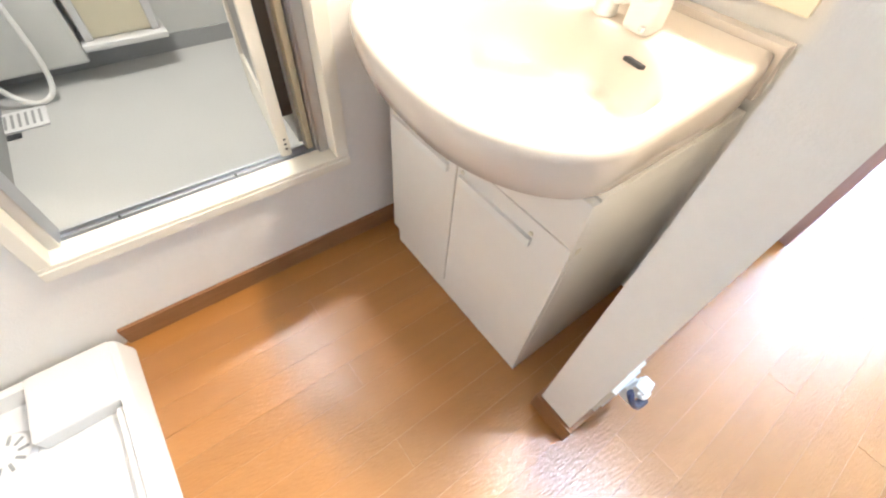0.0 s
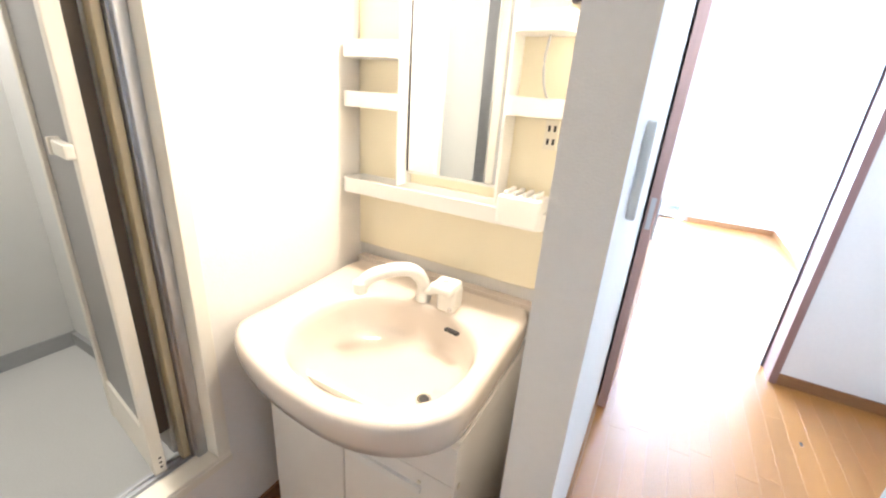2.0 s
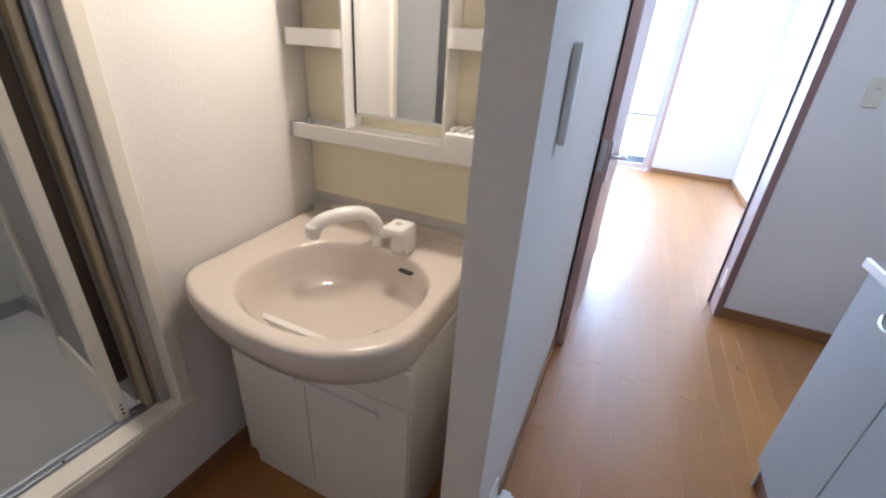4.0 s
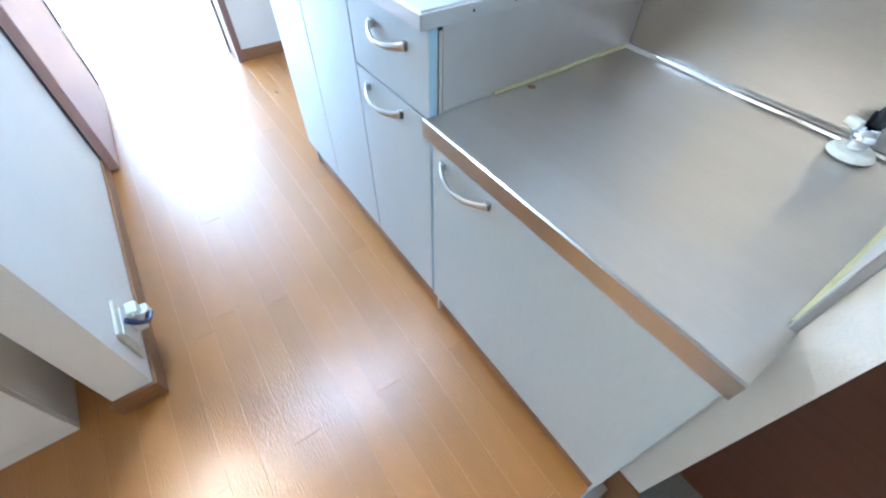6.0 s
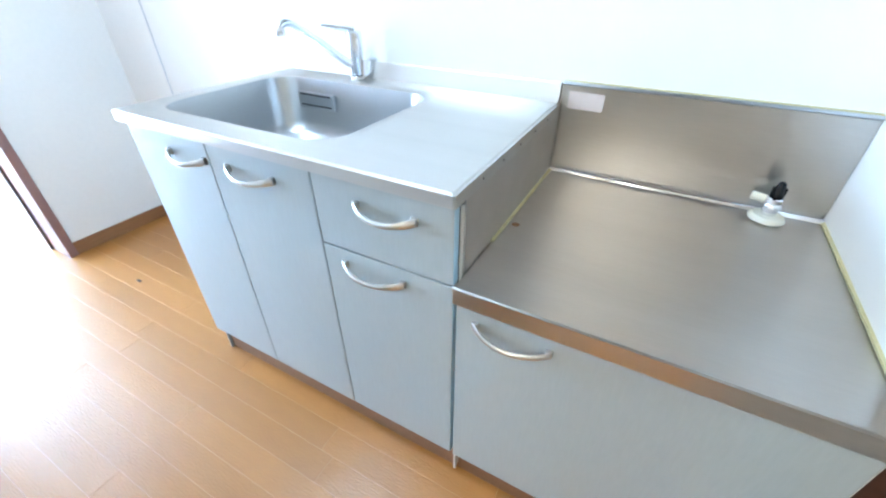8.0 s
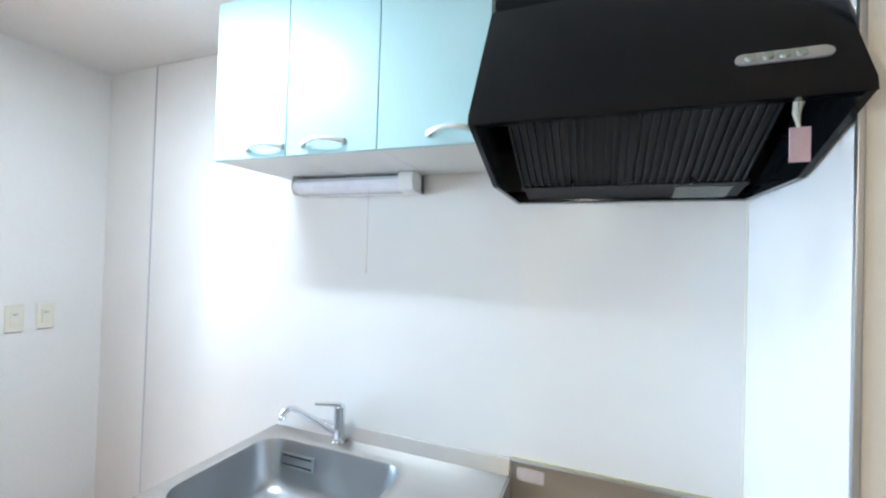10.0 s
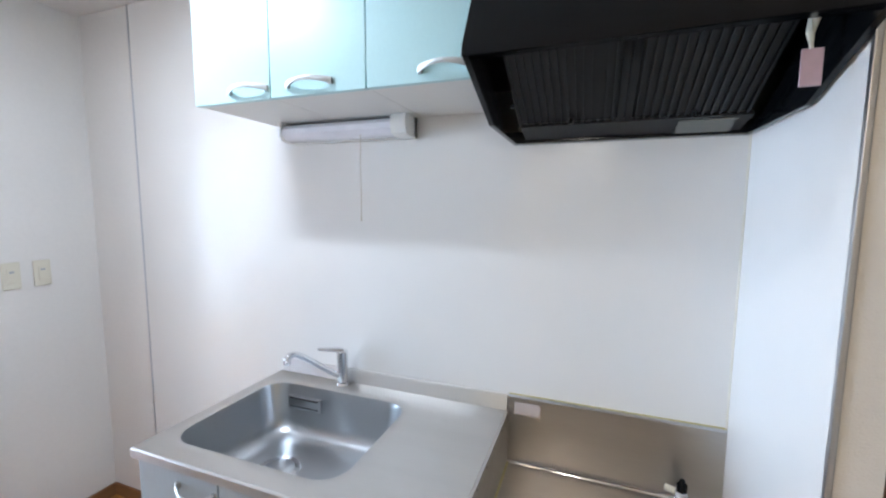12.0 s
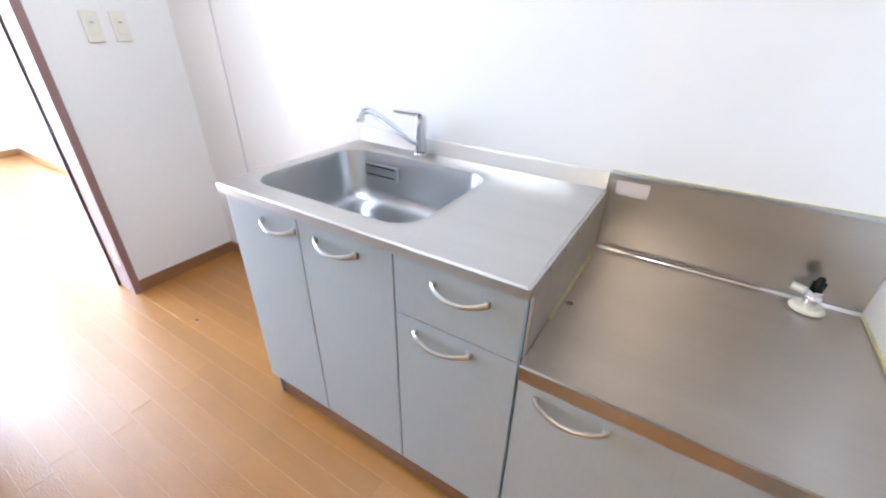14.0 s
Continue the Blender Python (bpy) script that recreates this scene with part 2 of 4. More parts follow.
# ---- shell ----
CEIL = 2.337
structure("floor_slab", boxm(-0.61, -0.59, -0.10, 2.15, 1.54, -0.0008), JOINT)
structure("floor_slab_room", boxm(2.15, -0.59, -0.10, 5.48, 2.30, -0.0008), JOINT)
structure("floor_step_face", boxm(-1.25, 0.80, -0.10, -0.61, 1.54, -0.012), JOINT)
structure("entry_floor", boxm(-3.0, -1.3, -0.16, -0.615, 0.80, -0.10), MAT_GREY, "speckled grey stone entry floor below the step")
structure("ceiling", boxm(-3.0, -1.3, CEIL, 5.9, 1.62, CEIL + 0.1), CEILING_PAPER)
structure("ceiling_room", boxm(2.1, 1.62, CEIL, 5.9, 2.5, CEIL + 0.1), CEILING_PAPER)
structure("wall_south", boxm(-0.70, -0.70, 0, 5.9, -0.585, CEIL), WALLPAPER)
structure("wall_stub", boxm(-0.665, -0.585, -0.10, -0.603, -0.105, CEIL), WALLPAPER, "white papered wall end beside the burner bench")
structure("wall_east_south", boxm(2.02, -0.585, 0, 2.18, -0.070, CEIL), WALLPAPER)
structure("wall_east_north", boxm(2.02, 0.690, 0, 2.18, 2.3, CEIL), WALLPAPER)
structure("wall_lintel", boxm(2.02, -0.070, 2.03, 2.18, 0.690, CEIL), WALLPAPER)
structure("wall_partition", boxm(0.20, 0.705, 0, 2.02, 0.795, CEIL), WALLPAPER, "white papered partition end between vanity and corridor")
structure("wall_vanity", boxm(0.683, 0.795, 0, 0.79, 1.533, CEIL), WALLPAPER)
structure("wall_bath_side", boxm(0.118, 1.533, 0, 0.79, 1.618, CEIL), WALLPAPER)
structure("wall_bath_below", boxm(-0.545, 1.533, 0, 0.118, 1.578, 0.295), WALLPAPER)
structure("wall_bath_west", boxm(-1.35, 1.533, 0, -0.545, 1.618, CEIL), WALLPAPER)
structure("wall_bath_above", boxm(-0.545, 1.533, 2.02, 0.118, 1.618, CEIL), WALLPAPER)
structure("wall_west", boxm(-1.35, 0.70, -0.1, -1.25, 1.533, CEIL), WALLPAPER)
structure("wall_entry_north", boxm(-3.0, 0.70, -0.1, -1.35, 0.80, CEIL), WALLPAPER)
structure("wall_entry_end", boxm(-3.1, -1.3, -0.1, -3.0, 0.80, CEIL), WALLPAPER)
structure("wall_entry_south", boxm(-3.0, -0.66, -0.1, -0.665, -0.52, CEIL), WALLPAPER)
structure("entry_soffit", boxm(-3.0, -0.52, 2.10, -0.665, -0.25, CEIL), WALLPAPER, "boxed-in soffit above the shoe cabinet")
structure("wall_room_north", boxm(2.15, 2.3, 0, 5.9, 2.4, CEIL), WALLPAPER)
structure("wall_room_east_south", boxm(5.48, -0.585, 0, 5.63, 0.345, CEIL), WALLPAPER)
structure("wall_room_east_north", boxm(5.48, 2.00, 0, 5.63, 2.3, CEIL), WALLPAPER)
structure("wall_room_east_lintel", boxm(5.48, 0.345, 1.99, 5.63, 2.00, CEIL), WALLPAPER)
structure("room_sill", boxm(5.48, 0.345, -0.1, 5.63, 2.00, 0.04), WALLPAPER)

# kitchen wall panels
structure("panel_south", boxm(-0.61, -0.585, 0, 1.677, -0.580, CEIL - 0.002), PANEL, "glossy white kitchen wall panel")
structure("panel_side", boxm(-0.603, -0.580, 0, -0.598, -0.112, CEIL - 0.002), PANEL)
structure("trim_panel_end", boxm(1.677, -0.585, 0, 1.685, -0.578, CEIL - 0.002, 0.001), ALU)
structure("trim_corner", boxm(-0.604, -0.112, 0, -0.594, -0.102, CEIL - 0.002, 0.002), ALU, "metal corner trim on the kitchen panel")
structure("trim_inner_corner", boxm(-0.598, -0.580, 0.66, -0.594, -0.576, CEIL - 0.002), IVORY)


def skirting(name, x0, y0, x1, y1, h=0.062):
    structure(name, boxm(x0, y0, 0, x1, y1, h, 0.002), SKIRT)


skirting("baseboard_east", 2.010, -0.575, 2.020, -0.072)
skirting("baseboard_south", 0.91, -0.585, 2.020, -0.575)
skirting("baseboard_partition_south", 0.200, 0.695, 2.005, 0.705)
skirting("baseboard_partition_end", 0.190, 0.695, 0.200, 0.805)
skirting("baseboard_partition_north", 0.200, 0.795, 0.673, 0.805)
skirting("baseboard_bath", -0.55, 1.523, 0.683, 1.533)
skirting("baseboard_vanity", 0.673, 0.795, 0.683, 0.885)
skirting("baseboard_room_south", 2.18, -0.585, 5.47, -0.575)
skirting("baseboard_room_east", 5.470, -0.585, 5.48, 0.310)
structure("baseboard_stub_end", boxm(-0.668, -0.105, -0.10, -0.611, -0.094, 0.062, 0.002), SKIRT)
structure("step_edge_trim", boxm(-0.625, -0.08, -0.10, -0.600, 0.69, 0.003, 0.003), ALU, "pale metal nosing at the entry step")

# door frame to the room
structure("door_1_jamb_south", boxm(2.005, -0.072, 0, 2.200, -0.038, 2.03, 0.003), JAMB)
structure("door_1_seal_south", boxm(2.160, -0.038, 0, 2.180, -0.029, 1.998, 0.002), DOORDARK)
structure("door_1_strike", boxm(2.045, -0.038, 0.16, 2.080, -0.0365, 0.27), CREAMP, "pale metal plate low on the door jamb")
structure("door_1_jamb_north", boxm(2.005, 0.656, 0, 2.200, 0.692, 2.03, 0.003), JAMB)
structure("door_1_seal_north", boxm(2.160, 0.648, 0, 2.180, 0.656, 1.998, 0.002), DOORDARK)
structure("door_1_head", boxm(2.005, -0.038, 1.998, 2.200, 0.656, 2.03, 0.003), JAMB)


def handle_lever(parent, x, y, z, side):
    part("door_handle", tubem([(x, y, z), (x, y + side * 0.05, z), (x + 0.012, y + side * 0.055, z), (x + 0.11, y + side * 0.055, z)], 0.009), CHROME, parent, "chrome lever handle", True)
    part("handle_plate", boxm(x - 0.02, min(y, y + side * 0.006), z - 0.10, x + 0.02, max(y, y + side * 0.006), z + 0.06, 0.003), ALU, parent)


def open_door():
    d = thing("door_leaf", 2.003, 0.668, 0, "open mauve-brown wooden door folded back against the corridor partition", "door")
    d.rotation_euler = (0, 0, radians(-1.6))
    part("door_panel", boxm(-0.70, -0.028, 0.008, -0.01, 0.008, 1.985, 0.003), DOORWOOD, d)
    part("door_edge", boxm(-0.705, -0.026, 0.010, -0.70, 0.006, 1.983, 0.001), DOORWOOD, d)
    handle_lever(d, -0.645, -0.028, 0.90, -1)
    for z in (0.22, 1.75):
        part("hinge", boxm(-0.012, -0.034, z, 0.008, -0.028, z + 0.10, 0.001), ALU, d)
    part("latch_plate", boxm(-0.707, -0.018, 0.85, -0.705, 0.0, 0.97), ALU, d)
    return d


open_door()


# ---- kitchen units ----
def bow_handle(x0, x1, y, z, parent, material=HANDLE, drop=0.010):
    """A bow pull between x0 and x1 on a front at y, facing +y, its strip flat and tapered."""
    n = 16
    bm = bmesh.new()
    rings = []
    for i in range(n + 1):
        u = i / n
        s = math.sin(math.pi * u)
        x = x0 + (x1 - x0) * u
        yo = y + 0.002 + 0.026 * s ** 0.7
        zz = z - drop * s
        h = 0.0055 + 0.0035 * (1 - s)
        th = 0.0045
        rings.append([bm.verts.new((x, yo + th * math.cos(a), zz + h * math.sin(a))) for a in [2 * math.pi * k / 10 for k in range(10)]])
    for a, b in zip(rings, rings[1:]):
        for k in range(10):
            bm.faces.new((a[k], a[(k + 1) % 10], b[(k + 1) % 10], b[k]))
    bm.faces.new(list(reversed(rings[0])))
    bm.faces.new(rings[-1])
    for x in (x0 + 0.006, x1 - 0.006):
        add_box(bm, x - 0.006, y - 0.001, z - 0.008, x + 0.006, y + 0.008, z + 0.008, 0.002)
    return part("handle", bm, material, parent, smooth=True)


TOP, BENCH, FRONT = 0.840, 0.665, -0.018


def sink_unit():
    c = thing("sink_cabinet", 0.46, -0.3, 0, "grey laminate sink cabinet with two doors and one drawer", "kitchen cabinet")
    c.location = (0, 0, 0)
    part("body", boxm(0.004, -0.575, 0.095, 0.890, FRONT - 0.020, 0.62, 0.001), GAPDARK, c, "carcass coloured dark to stand for shade in the door gaps")
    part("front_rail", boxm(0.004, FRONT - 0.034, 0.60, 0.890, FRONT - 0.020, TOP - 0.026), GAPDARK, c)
    part("side_panel", boxm(0.890, -0.575, 0.0, 0.896, FRONT - 0.019, TOP - 0.036), GREYDOOR, c)
    part("side_panel", boxm(-0.001, -0.575, 0.0, 0.004, FRONT - 0.019, TOP - 0.036), CARCASS, c)
    part("toe_board", boxm(0.004, -0.10, 0, 0.890, -0.045, 0.095, 0.001), TOEKICK, c, "dark brown toe board")
    for x0, x1, z0, z1, hx0, hx1, hz in ((0.612, 0.897, 0.108, 0.809, 0.618, 0.753, 0.761), (0.310, 0.608, 0.108, 0.809, 0.408, 0.551, 0.761),
                                          (0.006, 0.306, 0.649, 0.809, 0.074, 0.209, 0.761), (0.006, 0.306, 0.108, 0.645, 0.106, 0.258, 0.613)):
        d = part("drawer_front" if z0 > 0.5 else "door", boxm(x0, FRONT - 0.018, z0, x1, FRONT, z1, 0.0015), GREYDOOR, c)
        bow_handle(hx0, hx1, FRONT, hz, d)
        if x0 < 0.1:
            part("edge_strip", boxm(x0 - 0.001, FRONT - 0.017, z0 + 0.002, x0, FRONT - 0.001, z1 - 0.002), EDGE_BLUE, d, "pale blue edge tape")
    return c


def burner_unit():
    c = thing("burner_cabinet", 0, 0, 0, "low grey laminate cabinet with one wide door under the burner bench", "kitchen cabinet")
    part("body", boxm(-0.597, -0.575, 0.095, -0.006, FRONT - 0.020, BENCH - 0.036, 0.001), GAPDARK, c, "carcass coloured dark to stand for shade in the door gaps")
    part("side_panel", boxm(-0.602, -0.575, 0, -0.597, FRONT - 0.019, BENCH - 0.036), GREYDOOR, c)
    part("toe_board", boxm(-0.597, -0.10, 0, -0.006, -0.045, 0.095, 0.001), TOEKICK, c, "dark brown toe board")
    d = part("door", boxm(-0.601, FRONT - 0.018, 0.104, -0.002, FRONT, BENCH - 0.034, 0.0015), GREYDOOR, c)
    bow_handle(-0.184, -0.036, FRONT, 0.577, d)
    return c


def rounded_rect(x0, y0, x1, y1, r, seg=8):
    pts = []
    for cx, cy, a0 in ((x1 - r, y1 - r, 0), (x0 + r, y1 - r, 90), (x0 + r, y0 + r, 180), (x1 - r, y0 + r, 270)):
        for k in range(seg + 1):
            a = radians(a0 + 90 * k / seg)
            pts.append((cx + r * math.cos(a), cy + r * math.sin(a)))
    return pts


def bridge(bm, a, b):
    n = len(a)
    for i in range(n):
        bm.faces.new((a[i], a[(i + 1) % n], b[(i + 1) % n], b[i]))


def ring(bm, pts, z):
    return [bm.verts.new((x, y, z)) for x, y in pts]


def fill_between(bm, inner, outer_pts, z):
    """A flat face with a hole: each inner point is joined to its point on the outline."""
    outer = ring(bm, outer_pts, z)
    bridge(bm, inner, outer)
    return outer


def to_rect(pts, x0, y0, x1, y1):
    """Push each point of a ring out from the ring's middle to a rectangle."""
    cx, cy = sum(p[0] for p in pts) / len(pts), sum(p[1] for p in pts) / len(pts)
    out = []
    for x, y in pts:
        dx, dy = x - cx, y - cy
        k = 1e9
        if dx > 1e-9: k = min(k, (x1 - cx) / dx)
        if dx < -1e-9: k = min(k, (x0 - cx) / dx)
        if dy > 1e-9: k = min(k, (y1 - cy) / dy)
        if dy < -1e-9: k = min(k, (y0 - cy) / dy)
        out.append([cx + dx * k, cy + dy * k])
    for corner in ((x0, y0), (x1, y0), (x1, y1), (x0, y1)):
        j = min(range(len(out)), key=lambda i: (out[i][0] - corner[0]) ** 2 + (out[i][1] - corner[1]) ** 2)
        out[j] = list(corner)
    return [tuple(p) for p in out]


SINK = (0.304, -0.480, 0.854, -0.070)


def worktop():
    w = thing("sink_worktop", 0, 0, 0, "stainless steel sink worktop with raised lip on grey cabinet", "worktop")
    x0, y0, x1, y1 = -0.002, -0.562, 0.898, 0.002
    hole = rounded_rect(*SINK, 0.075)
    bm = bmesh.new()
    inner = ring(bm, hole, TOP - 0.004)
    groove = ring(bm, rounded_rect(SINK[0] - 0.006, SINK[1] - 0.006, SINK[2] + 0.006, SINK[3] + 0.006, 0.080), TOP - 0.0005)
    bridge(bm, inner, groove)
    mid_pts = rounded_rect(SINK[0] - 0.028, SINK[1] - 0.028, SINK[2] + 0.028, SINK[3] + 0.028, 0.095)
    mid = ring(bm, mid_pts, TOP - 0.0003)
    bridge(bm, groove, mid)
    mid2_pts = rounded_rect(SINK[0] - 0.032, SINK[1] - 0.032, SINK[2] + 0.032, SINK[3] + 0.032, 0.098)
    mid2 = ring(bm, mid2_pts, TOP)
    bridge(bm, mid, mid2)
    rect = to_rect(mid2_pts, x0 + 0.004, y0, x1 - 0.004, y1 - 0.004)
    outer = ring(bm, rect, TOP)
    bridge(bm, mid2, outer)
    rim = ring(bm, [(x0 if x < x0 + 0.005 else x1 if x > x1 - 0.005 else x, y1 if y > y1 - 0.005 else y) for x, y in rect], TOP - 0.004)
    bridge(bm, outer, rim)
    low = [bm.verts.new((v.co.x, v.co.y, TOP - 0.026)) for v in rim]
    bridge(bm, rim, low)
    part("worktop_sheet", bm, STEEL, w, smooth=True)
    part("back_lip", extrude_x([(-0.578, TOP - 0.03), (-0.578, TOP + 0.044), (-0.570, TOP + 0.046), (-0.566, TOP + 0.040), (-0.564, TOP + 0.012), (-0.556, TOP + 0.0015), (-0.556, TOP - 0.01)], 0.0, 0.885), STEEL, w, smooth=True)
    for i in range(5):
        part("rivet", boxm(-0.0068, -0.10 - 0.09 * i, TOP - 0.016, -0.006, -0.096 - 0.09 * i, TOP - 0.012), INK, w)
    part("end_cap", boxm(-0.006, -0.560, TOP - 0.026, -0.001, 0.001, TOP - 0.002, 0.001), STEEL, w)
    part("steel_side", boxm(-0.0045, -0.565, BENCH, -0.0015, FRONT - 0.022, TOP - 0.026), STEEL_BENCH, w, "steel splash face beside the burner bench")
    return w


def sink_bowl():
    s = thing("sink_bowl", 0, 0, 0, "deep satin stainless steel sink bowl with rounded corners", "sink")
    bm = bmesh.new()
    prev = None
    for inset, z, r in ((0.0, TOP - 0.005, 0.075), (0.004, TOP - 0.02, 0.076), (0.016, TOP - 0.13, 0.080), (0.024, TOP - 0.155, 0.080), (0.045, TOP - 0.172, 0.072), (0.085, TOP - 0.180, 0.05)):
        cur = ring(bm, rounded_rect(SINK[0] + inset, SINK[1] + inset, SINK[2] - inset, SINK[3] - inset, r), z)
        if prev:
            bridge(bm, prev, cur)
        prev = cur
    bm.faces.new(prev)
    part("bowl", bm, STEEL_SINK, s, smooth=True)
    g = part("overflow_cover", boxm(0.640, -0.470, TOP - 0.088, 0.780, -0.460, TOP - 0.040, 0.003), STEEL_SINK, s)
    bm = bmesh.new()
    for z in (TOP - 0.0800, TOP - 0.0490):
        add_box(bm, 0.650, -0.4605, z, 0.770, -0.4585, z + 0.005)
    part("overflow_slot", bm, INK, g, "dark slots")
    part("drain_ring", cylm(0.66, -0.27, TOP - 0.1795, TOP - 0.176, 0.070, 0.066, 32), CHROME, s, smooth=True)
    part("drain_cover", cylm(0.66, -0.27, TOP - 0.176, TOP - 0.172, 0.052, 0.045, 32), STEEL_SINK, s, smooth=True)
    return s


def kitchen_tap():
    t = thing("kitchen_tap", 0.592, -0.530, TOP, "chrome single-lever tap with long angled spout behind the sink", "tap")
    part("tap_base", cylm(0, 0, 0, 0.010, 0.024, 0.023, bevel=0.002), CHROME, t, smooth=True)
    part("tap_body", cylm(0, 0, 0.010, 0.128, 0.019, 0.021, bevel=0.004), CHROME, t, smooth=True)
    part("spout", tubem(smooth_path([(0.0, 0.0, 0.035), (0.014, 0.028, 0.050), (0.045, 0.090, 0.105), (0.070, 0.140, 0.148), (0.080, 0.162, 0.157), (0.087, 0.178, 0.150), (0.088, 0.181, 0.140)]), 0.0105), CHROME, t, smooth=True)
    part("aerator", cylm(0.088, 0.181, 0.128, 0.142, 0.013, bevel=0.002), CHROME, t, smooth=True)
    part("lever", tubem([(0.0, 0.0, 0.128), (0.012, 0.012, 0.133), (0.038, 0.036, 0.138), (0.062, 0.058, 0.143)], 0.008, flat=1.5, taper=lambda u: 1.3 - 0.6 * u), CHROME, t, smooth=True)
    return t


def bench_top():
    b = thing("burner_bench", 0, 0, 0, "stained stainless steel burner bench with a steel splashback", "worktop")
    part("bench_sheet", extrude_x([(-0.572, BENCH - 0.034), (-0.572, BENCH), (-0.003, BENCH), (0.003, BENCH + 0.0035), (0.007, BENCH + 0.002), (0.007, BENCH - 0.032), (0.001, BENCH - 0.035)], -0.605, -0.006), STEEL_BENCH, b, smooth=True)
    part("splashback", boxm(-0.596, -0.576, BENCH, -0.004, -0.572, BENCH + 0.218), STEEL_BENCH, b)
    part("splash_cap", extrude_x([(-0.579, BENCH + 0.215), (-0.579, BENCH + 0.222), (-0.571, BENCH + 0.223), (-0.567, BENCH + 0.218), (-0.571, BENCH + 0.215)], -0.596, -0.004), ALU, b, "folded bright top edge", True)
    part("cove_rod", extrude_x([(-0.572 + 0.009 * (1 - math.cos(radians(a))), BENCH + 0.001 + 0.009 * math.sin(radians(a))) for a in (0, 30, 60, 90, 120, 150, 180)], -0.596, -0.006), CHROME, b, "bright joint strip along the splashback", True)
    part("caulk_side", extrude_x([(-0.572, BENCH + 0.001), (-0.112, BENCH + 0.001), (-0.112, BENCH + 0.005), (-0.572, BENCH + 0.005)], -0.598, -0.592), CAULK, b, "yellowed sealant line")
    part("caulk_inner", extrude_x([(-0.572, BENCH + 0.001), (-0.16, BENCH + 0.001), (-0.16, BENCH + 0.004), (-0.572, BENCH + 0.005)], -0.011, -0.0045), CAULK, b, "yellowed sealant line")
    part("caulk_top", extrude_x([(-0.580, BENCH + 0.2225), (-0.574, BENCH + 0.2235), (-0.580, BENCH + 0.226)], -0.596, -0.004), CAULK, b, "yellowed sealant line")
    part("rust_spot", cylm(-0.026, -0.243, BENCH + 0.001, BENCH + 0.0018, 0.009, 0.006, 9), SKIRT, b, "small brown spot")
    return b


def gas_cock():
    g = thing("gas_tap", -0.490, -0.524, BENCH + 0.0012, "chrome gas tap with cream base and black knob on bench", "gas tap")
    part("base", cylm(0, 0, 0, 0.012, 0.035, 0.031, 28, bevel=0.003), CREAMP, g, smooth=True)
    part("body", cylm(0, 0, 0.012, 0.052, 0.014, 0.016, 20, bevel=0.002), CHROME, g, smooth=True)
    part("collar", cylm(0, 0, 0.030, 0.040, 0.019, 0.018, 20, bevel=0.002), CHROME, g, smooth=True)
    part("side_cap", tubem([(0.006, -0.012, 0.038), (0.022, -0.020, 0.038), (0.036, -0.026, 0.038)], 0.009), CREAMP, g, smooth=True)
    part("knob", cylm(0, 0, 0.052, 0.086, 0.013, 0.007, 12, bevel=0.003), BLACK, g, smooth=True)
    part("knob_fin", boxm(-0.013, -0.0035, 0.058, 0.013, 0.0035, 0.074, 0.002), BLACK, g)
    return g


def wall_cabinets():
    for x0, x1, hx0, hx1 in ((0.597, 0.872, 0.602, 0.740), (0.302, 0.594, 0.397, 0.541), (0.006, 0.299, 0.034, 0.162)):
        c = thing("wall_cabinet", 0, 0, 0, "pale mint one-door wall cabinet with bow pull above the sink", "wall cabinet", "mint wall cabinets")
        part("body", boxm(x0 - 0.001, -0.578, 1.772, x1 + 0.001, -0.247, 2.252, 0.001), CARCASS, c, "white carcass")
        d = part("door", boxm(x0, -0.245, 1.770, x1, -0.227, 2.254, 0.0015), MINTDOOR, c)
        bow_handle(hx0, hx1, -0.227, 1.797, d, HANDLE_W, -0.007)
    tagged(part("wall_cabinet_filler", boxm(-0.604, -0.274, 2.2548, 0.830, -0.262, CEIL - 0.001), mat_filler), "pale green-grey filler board between cabinets and ceiling", "filler panel")
    part("filler_return", boxm(0.830, -0.578, 2.2548, 0.836, -0.262, CEIL - 0.001), mat_filler, bpy.data.objects["wall_cabinet_filler"])


mat_filler = mat("filler_green_grey", (0.40, 0.52, 0.52), 0.4, noise_scale=60, noise_amount=0.03)


def under_light():
    u = thing("strip_light", 0, 0, 0.044, "unlit fluorescent strip with a ribbed clear cover under the wall cabinets", "light")
    part("base_plate", boxm(0.320, -0.5795, 1.662, 0.800, -0.555, 1.7270, 0.002), WHITEP, u)
    bm = bmesh.new()
    prof = []
    for k in range(13):
        a = radians(-100 + 200 * k / 12)
        rr = 0.030 + (0.0012 if k % 2 else 0)
        prof.append((-0.545 + rr * 1.9 * math.cos(a) * (1 if math.cos(a) > 0 else 0.1), 1.693 + rr * math.sin(a)))
    extrude_x(prof, 0.372, 0.809, bm)
    part("cover", bm, RIBBED, u, smooth=True)
    for x0, x1 in ((0.320, 0.371), (0.795, 0.802)):
        part("end_cap", extrude_x([(-0.578, 1.661), (-0.578, 1.7265), (-0.495, 1.7265), (-0.486, 1.717), (-0.484, 1.692), (-0.492, 1.667), (-0.510, 1.661)], x0, x1), WHITEP, u, smooth=True)
    part("pull_cord", tubem([(0.490, -0.505, 1.675), (0.491, -0.505, 1.58), (0.489, -0.505, 1.48), (0.490, -0.505, 1.405)], 0.0012, 6), CORD, u, "thin pale pull cord")
    part("cord_bead", cylm(0.490, -0.505, 1.390, 1.408, 0.003, 0.0022, 8), CORD, u)
    return u


